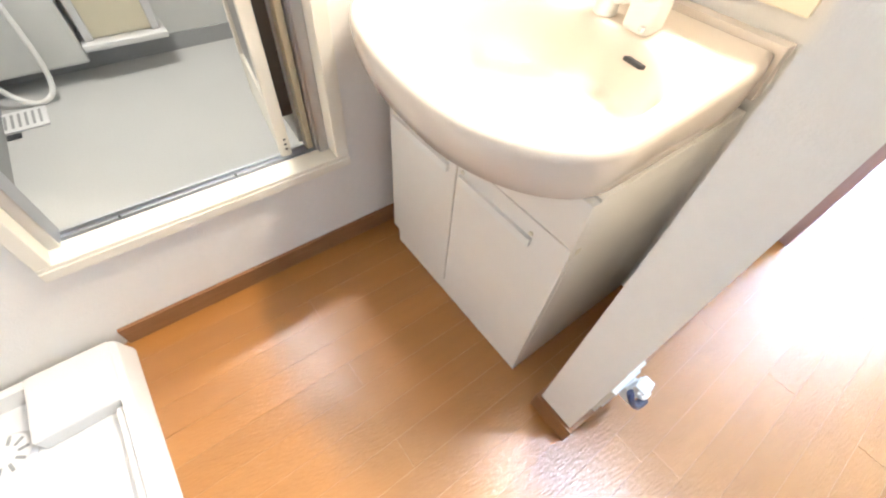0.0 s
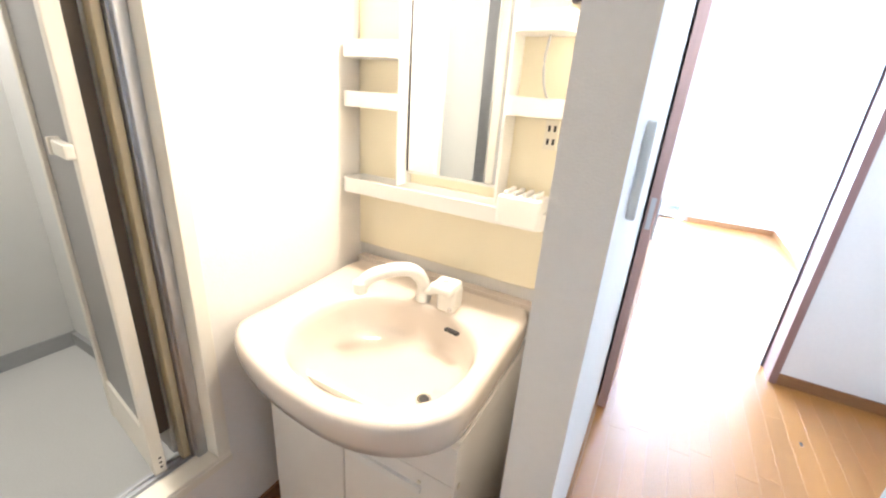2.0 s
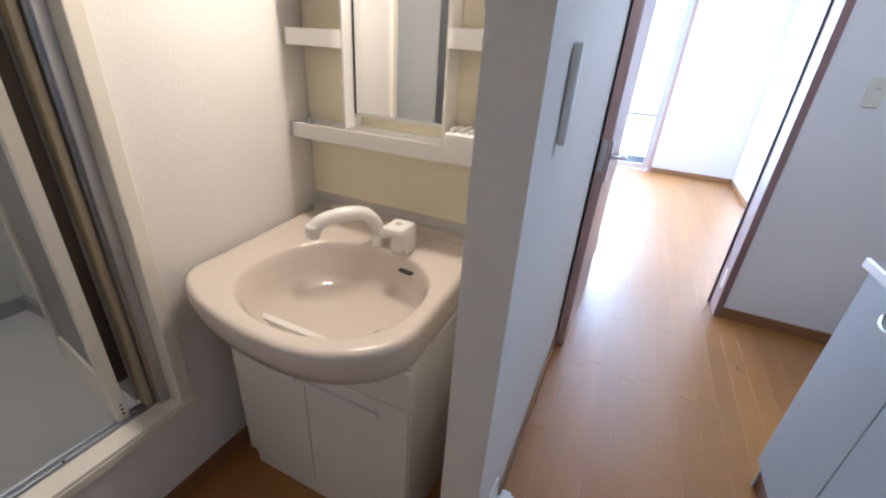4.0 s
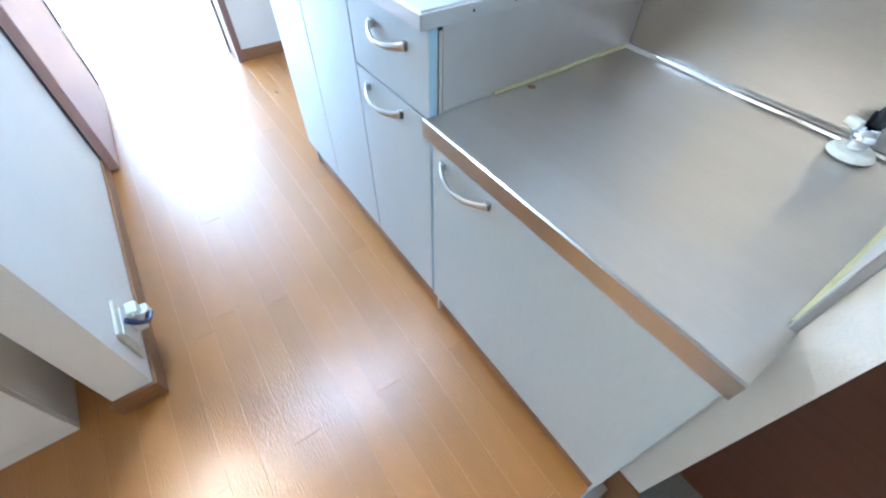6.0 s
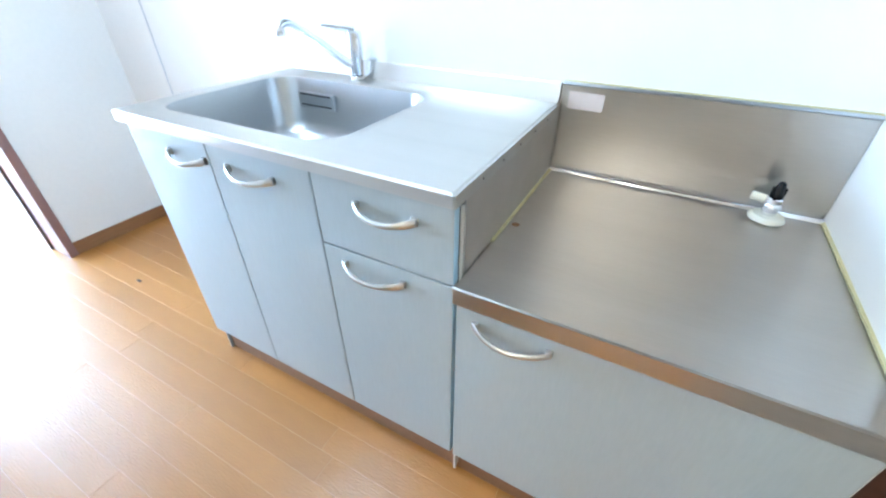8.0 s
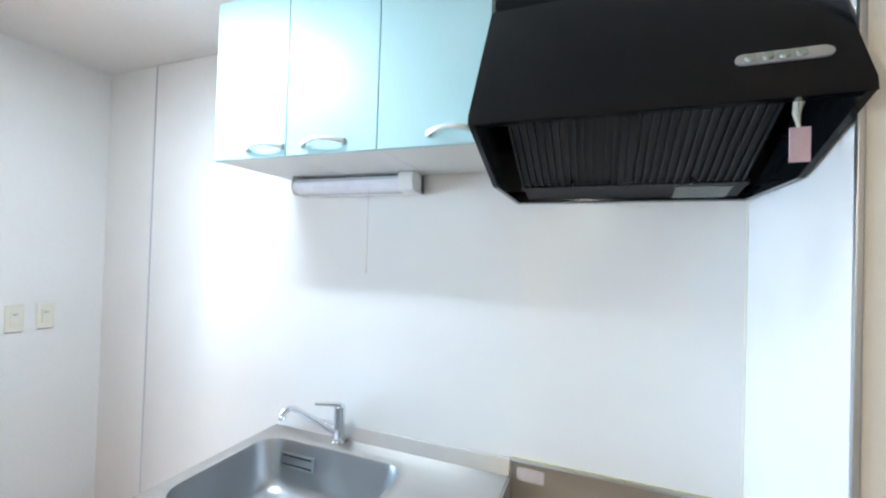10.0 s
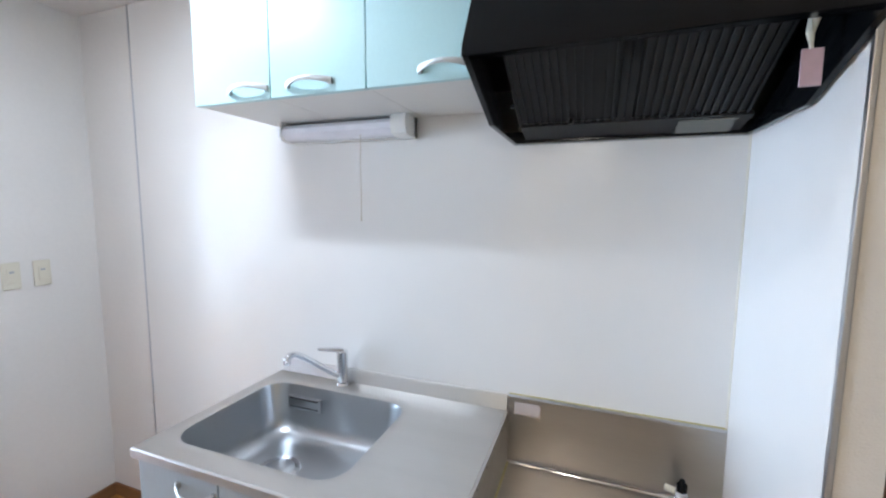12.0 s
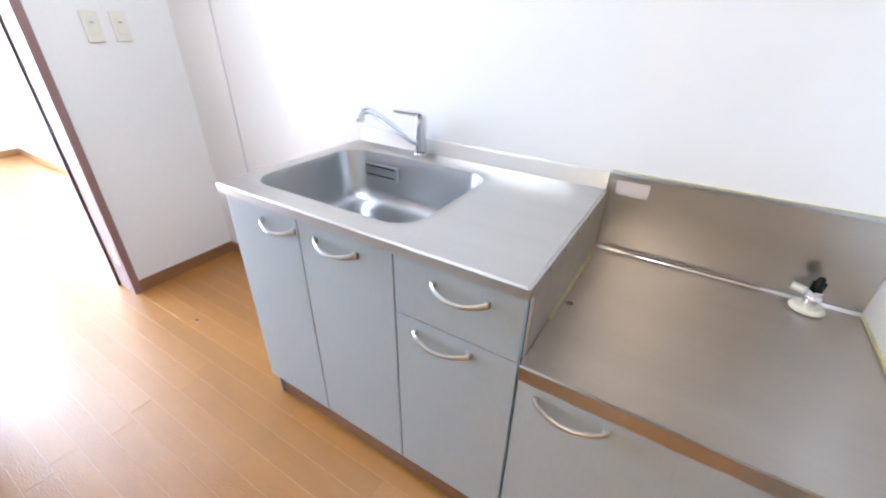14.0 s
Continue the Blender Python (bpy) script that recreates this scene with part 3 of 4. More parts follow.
def range_hood():
    h = thing("range_hood", 0, 0, 0.040, "glossy black slanted range hood with silver button strip above bench", "range hood")
    L, R = 0.000, -0.592
    part("upper_box", boxm(R + 0.018, -0.578, 2.012, L - 0.004, -0.214, 2.190, 0.002), BLACK, h)
    prof = [(-0.205, 2.015), (-0.052, 1.730), (-0.049, 1.710), (-0.064, 1.712), (-0.214, 1.996)]
    part("front_panel", extrude_x(prof, R, L), BLACK, h, smooth=True)
    side = [(-0.578, 1.628), (-0.578, 2.012), (-0.214, 2.012), (-0.064, 1.728), (-0.052, 1.710), (-0.260, 1.628)]
    part("side_panel", extrude_x(side, L - 0.012, L - 0.001), BLACK, h)
    part("side_panel", extrude_x(side, R + 0.001, R + 0.012), BLACK, h)
    part("back_rail", boxm(R + 0.012, -0.578, 1.628, L - 0.012, -0.545, 1.663, 0.002), BLACK, h)
    part("inner_top", extrude_x([(-0.545, 1.78), (-0.545, 1.79), (-0.165, 1.885), (-0.165, 1.875)], R + 0.012, L - 0.012), BLACKM, h)
    part("front_lip", extrude_x([(-0.084, 1.714), (-0.080, 1.728), (-0.064, 1.728), (-0.054, 1.710)], R + 0.012, L - 0.012), BLACK, h)
    f = part("filter_frame", extrude_x([(-0.450, 1.664), (-0.450, 1.676), (-0.130, 1.832), (-0.130, 1.820)], R + 0.040, L - 0.035), BLACKM, h, "black baffle filter")
    n = 30
    for i in range(n):
        x = R + 0.045 + (L - 0.040 - (R + 0.045)) * i / (n - 1)
        if 14 <= i <= 15:
            part("filter_joint", extrude_x([(-0.450, 1.654), (-0.450, 1.664), (-0.130, 1.820), (-0.130, 1.810)], x - 0.008, x + 0.008), BLACK, f)
            continue
        part("baffle", extrude_x([(-0.445, 1.658), (-0.445, 1.666), (-0.134, 1.818), (-0.134, 1.810)], x - 0.003, x + 0.003), BLACKM, f)
    part("drip_tray", extrude_x([(-0.545, 1.637), (-0.545, 1.645), (-0.450, 1.663), (-0.448, 1.655)], R + 0.030, L - 0.040), BLACKM, h)
    part("lamp_lens", extrude_x([(-0.535, 1.633), (-0.535, 1.638), (-0.462, 1.655), (-0.462, 1.650)], -0.535, -0.415), mat_lens, h, "small unlit greyish lamp lens")
    for x in (-0.17, -0.44):
        part("filter_knob", cylm(x, -0.43, 1.652, 1.668, 0.006, 0.006, 12), CHROME, h, smooth=True)
    part("side_screw", cylm(-0.045, -0.30, 1.673, 1.681, 0.004, 0.004, 8), CHROME, h)
    part("hanging_label", boxm(-0.556, -0.150, 1.635, -0.528, -0.147, 1.692), PINKLBL, h, "small pink label tag")
    part("label_string", tubem([(-0.540, -0.148, 1.692), (-0.536, -0.146, 1.715), (-0.540, -0.146, 1.738)], 0.006, 8, taper=lambda u: 0.5 + u), CREAMP, h, "cream fastener above the label")
    s = Vector((0, 0.153, -0.285)).normalized()
    nrm = Vector((0, 0.285, 0.153)).normalized()
    base = Vector((0, -0.205, 2.015))
    strip = new("button_strip")
    strip.parent = h
    strip.matrix_local = Matrix.Translation(base + s * 0.262 + nrm * 0.0005) @ Matrix(((-1, 0, 0, 0), (0, s.y, nrm.y, 0), (0, s.z, nrm.z, 0), (0, 0, 0, 1)))
    bm = bmesh.new()
    pts = rounded_rect(0.432, -0.012, 0.556, 0.012, 0.0118)
    a, b = ring(bm, pts, 0.0), ring(bm, pts, 0.003)
    bridge(bm, a, b)
    bm.faces.new(b)
    part("strip_plate", bm, SILVERP, strip, "silver oval control strip")
    for k, x in enumerate((0.452, 0.474, 0.495, 0.516)):
        part("button", cylm(x, 0, 0.003, 0.007, 0.0085, 0.007, 14), BUTTON, strip, smooth=True)
    for i in range(6):
        bm = bmesh.new()
        for j in range(3):
            add_box(bm, -0.105 - 0.0735 * i, -0.2142, 2.150 + 0.011 * j, -0.101 - 0.0735 * i, -0.2130, 2.154 + 0.011 * j, 0.0006)
        part("vent_dots", bm, SILVERP, h)
    return h


mat_lens = mat("lamp_lens", (0.10, 0.105, 0.095), 0.25, noise_scale=100, noise_amount=0.1)

sink_unit()
burner_unit()
worktop()
sink_bowl()
kitchen_tap()
bench_top()
gas_cock()
wall_cabinets()
under_light()
range_hood()
tagged(part("sticker", boxm(-0.104, -0.5716, BENCH + 0.162, -0.022, -0.5710, BENCH + 0.202), TAPE), "blank pale sticker on the steel splashback", "sticker")


def ceiling_lamp():
    l = thing("ceiling_lamp", 0.92, 0.262, 0, "long white ceiling light, switched on, over the kitchen floor", "light")
    part("lamp_base", boxm(-0.31, -0.052, CEIL - 0.02, 0.31, 0.052, CEIL - 0.0005, 0.004), WHITEP, l)
    part("lamp_shade", boxm(-0.32, -0.060, CEIL - 0.066, 0.32, 0.060, CEIL - 0.02, 0.012), LAMPW, l, "glowing white diffuser")
    return l


ceiling_lamp()


def switch_plate(y, z, wide=0.060, tall=0.112, x=2.02):
    s = thing("light_switch", x, y, z, "beige rocker switch plate on the white wall by the door frame", "light switch", "wall switches")
    part("plate", boxm(-0.008, -wide / 2, -tall / 2, -0.0005, wide / 2, tall / 2, 0.003), CREAMP, s)
    part("rocker", boxm(-0.012, -0.015, -0.030, -0.008, 0.015, 0.030, 0.002), CREAMP, s)
    part("indicator", boxm(-0.0126, -0.008, 0.012, -0.012, 0.008, 0.020), SILVERP, s)
    return s


switch_plate(-0.265, 1.185)
switch_plate(-0.367, 1.185)


def outlet():
    o = thing("wall_outlet", 0.315, 0.7045, 0.150, "cream double outlet plate low on the corridor side of the partition", "outlet")
    part("plate", boxm(-0.058, -0.009, -0.06, 0.058, -0.0005, 0.06, 0.004), CREAMP, o)
    part("socket_face", boxm(-0.045, -0.013, -0.040, 0.045, -0.009, 0.040, 0.002), WHITEP, o)
    a = thing("adapter_plug", 0.340, 0.6910, 0.150, "white plug adapter with a navy clip on the outlet", "plug")
    part("adapter_body", boxm(-0.022, -0.030, -0.030, 0.020, -0.0005, 0.012, 0.005), WHITEP, a)
    part("adapter_head", boxm(0.012, -0.042, -0.038, 0.046, -0.008, -0.004, 0.006), WHITEP, a)
    part("clip", tubem(smooth_path([(-0.050, -0.012, 0.056), (-0.048, -0.030, 0.030), (-0.030, -0.040, 0.006), (0.004, -0.044, -0.006)]), 0.006, 8, flat=1.6), NAVY, a, "navy blue clip", True)
    part("cable_loop", tubem(smooth_path([(-0.030, -0.026, 0.045), (-0.020, -0.036, 0.025), (0.0, -0.042, 0.010), (0.02, -0.042, 0.0)]), 0.004, 8), WHITEP, a, smooth=True)
    part("cord_block", boxm(-0.022, -0.036, 0.014, 0.018, -0.010, 0.046, 0.005), WHITEP, a)
    return o


outlet()


def intercom():
    i = thing("wall_grip", 0.365, 0.7045, 1.175, "long pale grip bar on the corridor side of the partition", "wall fitting")
    part("grip", boxm(-0.009, -0.016, -0.080, 0.009, -0.0005, 0.080, 0.006, 3), WHITEP, i)
    return i


intercom()


# ---- vanity ----
DECK, BACK = 0.706, 0.682


def vanity():
    v = thing("vanity_cabinet", 0, 0, 0, "white vanity cabinet with two doors under the basin", "vanity cabinet")
    y0, y1, xf = 0.896, 1.462, 0.213
    part("body", boxm(xf + 0.018, y0, 0.0, BACK - 0.012, y1, 0.565, 0.001), VANITYW, v)
    part("side_rail", boxm(xf + 0.018, y0, 0.565, BACK - 0.012, y0 + 0.018, 0.612), VANITYW, v)
    part("side_rail", boxm(xf + 0.018, y1 - 0.018, 0.565, BACK - 0.012, y1, 0.612), VANITYW, v)
    part("plinth", boxm(xf + 0.002, y0, 0.0, xf + 0.018, y1 - 0.028, 0.050, 0.001), VANITYW, v)
    part("top_rail", boxm(xf, y0, 0.502, xf + 0.018, y1, 0.606, 0.001), VANITYW, v)
    for a, b, hy0, hy1, ky in ((y0, 1.198, 0.974, 1.186, 1.180), (1.202, y1, 1.226, 1.440, 1.235)):
        d = part("door", boxm(xf, a, 0.052, xf + 0.017, b, 0.499, 0.002), VANITYW, v)
        part("pull_rail", extrude_x([(hy0, 0.438), (hy1, 0.438), (hy1, 0.458), (hy0, 0.458)], xf - 0.009, xf + 0.001), WHITEP, d, "shallow white pull rail")
        for sy in (hy0 + 0.006, hy1 - 0.006):
            stud = part("door_stud", cylm(0, 0, 0, 0.004, 0.0055, 0.0045, 14), CREAMP, d, smooth=True)
            stud.matrix_local = Matrix.Translation((xf + 0.0005, sy, 0.467)) @ Matrix.Rotation(radians(-90), 4, "Y")
    part("side_trim", boxm(xf + 0.018, y0 - 0.002, 0.48, xf + 0.028, y0, 0.492), CREAMP, v)
    return v


def basin():
    b = thing("wash_basin", 0, 0, 0, "off-white moulded wash basin with a bulging front over the vanity cabinet", "wash basin")
    out0, out1, back, front = 0.893, 1.515, 0.645, 0.063
    n = 48

    def outer(inset, bulge):
        """Rounded front bulge, straight sides and back."""
        pts = []
        for i in range(n):
            u = i / n
            if u < 0.5:
                a = math.pi * u * 2
                s, c = math.sin(a), math.cos(a)
                reach, xs = (out1 - 1.14, 0.205) if c > 0 else (1.14 - out0, 0.25)
                y = 1.14 + (reach - inset) * c
                x = xs - (xs - bulge - inset) * s
            elif u < 0.62:
                k = (u - 0.5) / 0.12
                x, y = 0.25 + (back - inset - 0.25) * k, out0 + inset
            elif u < 0.88:
                k = (u - 0.62) / 0.26
                x, y = back - inset, out0 + inset + (out1 - out0 - 2 * inset) * k
            else:
                k = (u - 0.88) / 0.12
                x, y = back - inset + (0.205 - back + inset) * k, out1 - inset
            pts.append((x, y))
        return pts

    def bowl(scale, dx=0.0, dy=0.0):
        pts = []
        for x, y in outer(0.0, front):
            cx, cy = 0.322, 1.168
            a = math.atan2(y - cy, x - cx)
            c, s = math.cos(a), math.sin(a)
            rx = 0.212
            e = 2.3
            r = (abs(c / rx) ** e + abs(s / 0.232) ** e) ** (-1 / e)
            pts.append((cx + dx + r * scale * c, cy + dy + r * scale * s))
        return pts

    bm = bmesh.new()
    rings = []
    for inset, bulge, z in ((0.040, front + 0.070, DECK - 0.100), (0.016, front + 0.022, DECK - 0.098), (0.008, front + 0.012, DECK - 0.088), (0.003, front + 0.004, DECK - 0.055), (0.0, front, DECK - 0.020), (0.003, front + 0.001, DECK - 0.006), (0.012, front, DECK), (0.018, front, DECK)):
        rings.append(ring(bm, outer(inset, bulge), z))
        if z > DECK - 0.03:
            for v in rings[-1]:
                v.co.z += 0.024 * min(1, max(0, (v.co.x - 0.25) / 0.38))
    for s, dx, dy, z in ((1.03, 0, 0, 0), (1.0, 0, 0, 0.002), (0.975, 0.001, 0, 0.008), (0.945, 0.004, 0, 0.030), (0.90, 0.009, -0.001, 0.068), (0.85, 0.014, -0.002, 0.096),
                         (0.78, 0.019, -0.004, 0.113), (0.66, 0.022, -0.008, 0.122), (0.45, 0.016, -0.025, 0.1275), (0.15, 0.005, -0.10, 0.130)):
        rings.append(ring(bm, bowl(s, dx, dy), DECK - z))
    for p, q in zip(rings, rings[1:]):
        bridge(bm, p, q)
    bm.faces.new(rings[-1])
    part("basin_shell", bm, BASINW, b, smooth=True).data.set_sharp_from_angle(angle=radians(85))
    part("rear_ledge", extrude_x([(out0 + 0.002, DECK - 0.06), (out1 - 0.002, DECK - 0.06), (out1 - 0.002, DECK + 0.035), (out0 + 0.002, DECK + 0.035)], 0.638, BACK - 0.012), BASINW, b)
    part("overflow_slot", boxm(-0.021, -0.004, -0.008, 0.021, 0.004, 0.008, 0.002), INK, b, "dark overflow slot").matrix_local = look((0.484, 1.062, DECK - 0.024), (0.20, 1.105, DECK + 0.03))
    part("drain", cylm(0.327, 1.045, DECK - 0.133, DECK - 0.125, 0.021, 0.019, 24, bevel=0.001), CHROME, b, "chrome drain ring", True)
    part("drain_hole", cylm(0.327, 1.045, DECK - 0.125, DECK - 0.1245, 0.013, 0.013, 20), INK, b)
    return b


def basin_tap():
    t = thing("basin_tap", 0.552, 1.196, DECK, "white swan-neck tap with a chunky lever body on the basin", "tap")
    part("tap_foot", cylm(0, 0, 0, 0.03, 0.024, 0.020, 24, bevel=0.003), WHITEP, t, smooth=True)
    part("neck", tubem(smooth_path([(0, 0, 0.01), (-0.002, 0.004, 0.06), (-0.035, 0.025, 0.100), (-0.085, 0.060, 0.106), (-0.130, 0.090, 0.096), (-0.150, 0.104, 0.076)]), 0.018, 16, taper=lambda u: 1.0 + 0.12 * math.sin(u * 3)), WHITEP, t, smooth=True)
    part("spray_head", cylm(-0.152, 0.106, 0.050, 0.088, 0.018, 0.021, 20, bevel=0.004), WHITEP, t, smooth=True)
    part("mixer_body", boxm(-0.030, -0.115, 0.0, 0.028, -0.058, 0.075, 0.014, 4), WHITEP, t, smooth=True)
    part("lever", boxm(-0.055, -0.112, 0.060, 0.026, -0.045, 0.086, 0.012, 4), WHITEP, t, smooth=True)
    part("link", tubem([(0.0, -0.06, 0.05), (0.0, -0.03, 0.04), (0.0, 0.0, 0.03)], 0.013), WHITEP, t, smooth=True)
    part("lever_mark", cylm(-0.015, -0.078, 0.086, 0.0868, 0.010, 0.010, 16), SILVERP, t)
    part("side_pin", cylm(-0.034, -0.105, 0.012, 0.020, 0.006, 0.006, 12), CHROME, t)
    return t


def vanity_top():
    v = thing("vanity_mirror_unit", 0.035, 0, 0.035, "cream vanity mirror unit with small side shelves above the basin", "mirror cabinet")
    part("back_panel", boxm(0.632, 0.905, DECK + 0.036, 0.646, 1.530, 1.95, 0.003), CREAMPANEL, v, "cream splash panel")
    part("mirror", boxm(0.600, 1.042, 1.022, 0.605, 1.322, 1.70), MIRROR, v, "narrow mirror")
    part("mirror_frame", boxm(0.605, 1.032, 1.012, 0.632, 1.330, 1.72, 0.002), WHITEP, v)
    part("frame_edge", boxm(0.599, 1.322, 1.020, 0.605, 1.326, 1.70), INK, v)
    part("frame_edge", boxm(0.599, 1.036, 1.020, 0.605, 1.042, 1.70), SILVERP, v)

    def tray(y0, y1, z, depth, name="shelf"):
        bm = bmesh.new()
        pts = rounded_rect(0.632 - depth, y0, 0.632, y1, min(0.03, depth * 0.3))
        a, b = ring(bm, pts, z), ring(bm, pts, z + 0.042)
        inn = rounded_rect(0.632 - depth + 0.006, y0 + 0.006, 0.626, y1 - 0.006, 0.018)
        c, d = ring(bm, inn, z + 0.042), ring(bm, inn, z + 0.010)
        bridge(bm, a, b)
        bridge(bm, b, c)
        bridge(bm, c, d)
        bm.faces.new(list(reversed(a)))
        bm.faces.new(d)
        return part(name, bm, WHITEP, v, smooth=True)

    tray(0.892, 1.527, 0.938, 0.094, "lower_shelf")
    tray(1.335, 1.526, 1.185, 0.088)
    tray(0.895, 1.030, 1.200, 0.085)
    tray(0.895, 1.030, 1.375, 0.085)
    tray(1.335, 1.526, 1.315, 0.088)
    for y in (1.334, 1.028):
        part("side_post", boxm(0.560, y - 0.004, 0.980, 0.632, y + 0.004, 1.75, 0.002), WHITEP, v)
    for y in (1.40, 1.27, 1.11):
        part("tray_slot", boxm(0.546, y - 0.022, 0.9705, 0.550, y + 0.022, 0.9815), CREAMP, v)
    part("lamp_box", boxm(0.572, 1.00, 1.745, 0.632, 1.36, 1.83, 0.008), VANITYW, v)
    part("lamp_cover", boxm(0.552, 1.01, 1.748, 0.571, 1.35, 1.82, 0.006), LAMPV, v, "glowing warm diffuser")
    # small two-pictogram graphic, built as a thin plate with dark marks
    part("socket", boxm(0.626, 0.910, 1.125, 0.632, 0.944, 1.195, 0.002), CREAMP, v)
    bm = bmesh.new()
    for z in (1.137, 1.168):
        add_box(bm, 0.6245, 0.916, z, 0.626, 0.922, z + 0.014)
        add_box(bm, 0.6245, 0.930, z, 0.626, 0.936, z + 0.014)
    part("socket_marks", bm, INK, v)
    h = thing("tumbler_holder", 0.610, 0.955, 1.006, "white tumbler and toothbrush holder on the vanity shelf", "holder")
    part("holder_body", boxm(-0.045, -0.055, -0.030, 0.035, 0.055, 0.045, 0.008, 3), WHITEP, h, smooth=True)
    for k in range(4):
        part("rib", boxm(-0.040, -0.040 + 0.024 * k, 0.045, 0.030, -0.030 + 0.024 * k, 0.056, 0.003), WHITEP, h)
    w = thing("cord_hook", 0.652, 0.912, 1.485, "thin curved grey cord hanging from a dark clip by the mirror", "cord")
    part("clip", boxm(-0.01, -0.012, -0.012, 0.014, 0.012, 0.016, 0.003), INK, w)
    part("cord", tubem(smooth_path([(0, 0.008, 0.0), (-0.015, 0.035, -0.05), (-0.02, 0.048, -0.12), (-0.015, 0.040, -0.19), (0.0, 0.012, -0.235)]), 0.0028, 8), SILVERP, w, smooth=True)
    return v


vanity()
basin()
basin_tap()
vanity_top()


# ---- washing machine pan ----
def machine_pan():
    p = thing("washer_pan", 0, 0, 0, "white plastic washing-machine pan with a raised corner block on the floor", "washing machine pan")
    x0, y0, x1, y1 = -1.18, 0.87, -0.556, 1.518
    bm = bmesh.new()
    pts = rounded_rect(x0, y0, x1, y1, 0.025)
    a = ring(bm, rounded_rect(x0 - 0.013, y0 - 0.013, x1 + 0.013, y1 + 0.004, 0.03), 0.0005)
    b = ring(bm, pts, 0.052)
    c = ring(bm, rounded_rect(x0 + 0.004, y0 + 0.004, x1 - 0.004, y1 - 0.004, 0.022), 0.056)
    d = ring(bm, rounded_rect(x0 + 0.024, y0 + 0.024, x1 - 0.024, y1 - 0.024, 0.02), 0.056)
    e = ring(bm, rounded_rect(x0 + 0.032, y0 + 0.032, x1 - 0.032, y1 - 0.032, 0.02), 0.014)
    bridge(bm, a, b), bridge(bm, b, c), bridge(bm, c, d), bridge(bm, d, e)
    bm.faces.new(list(reversed(a)))
    bm.faces.new(e)
    part("tray", bm, PANW, p, smooth=True)
    part("corner_block", boxm(-0.742, 1.348, 0.013, -0.574, 1.516, 0.0620, 0.008, 3), PANW, p, smooth=True)
    part("corner_block", boxm(-0.742, 0.895, 0.013, -0.580, 1.01, 0.0555, 0.008, 3), PANW, p, smooth=True)
    part("side_rib", boxm(-0.600, 1.02, 0.013, -0.578, 1.342, 0.042, 0.006, 2), PANW, p, smooth=True)
    dr = part("drain_cover", cylm(-0.805, 1.375, 0.013, 0.026, 0.055, 0.050, 32, bevel=0.003), PANW, p, smooth=True)
    for k in range(10):
        a = 2 * math.pi * k / 10
        part("drain_slot", boxm(-0.003, -0.010, 0, 0.003, 0.010, 0.001), BATHCOVE, dr).matrix_local = Matrix.Translation((-0.805 + 0.033 * math.cos(a), 1.375 + 0.033 * math.sin(a), 0.0262)) @ Matrix.Rotation(a + math.pi / 2, 4, "Z")
    return p


machine_pan()


# ---- bathroom seen through its doorway ----
BF = 0.10
structure("bath_floor", boxm(-0.70, 1.618, 0.0, 0.24, 2.83, BF), BATHFLOOR, "pale grey textured bathroom floor")
structure("bath_wall_back", boxm(-0.76, 2.83, 0.0, 0.30, 2.89, 2.2), BATHWALL)
structure("bath_wall_east", boxm(0.24, 1.618, 0.0, 0.30, 2.83, 2.2), BATHWALL)
structure("bath_wall_west", boxm(-0.76, 1.618, 0.0, -0.70, 2.83, 2.2), BATHWALL)
structure("bath_ceiling", boxm(-0.76, 1.619, 2.2, 0.30, 2.89, 2.25), BATHWALL)
structure("bath_cove_back", extrude_x([(2.810, BF), (2.832, BF), (2.832, BF + 0.062), (2.824, BF + 0.062), (2.812, BF + 0.015)], -0.70, 0.24), BATHCOVE)
structure("bath_cove_east", boxm(0.222, 1.62, BF, 0.242, 2.812, BF + 0.062, 0.002), BATHCOVE)
structure("bath_cove_west", boxm(-0.702, 1.62, BF, -0.672, 2.812, BF + 0.062, 0.002), BATHCOVE)
structure("bath_threshold_riser", boxm(-0.545, 1.579, 0.02, 0.118, 1.628, 0.280), BATHCOVE)


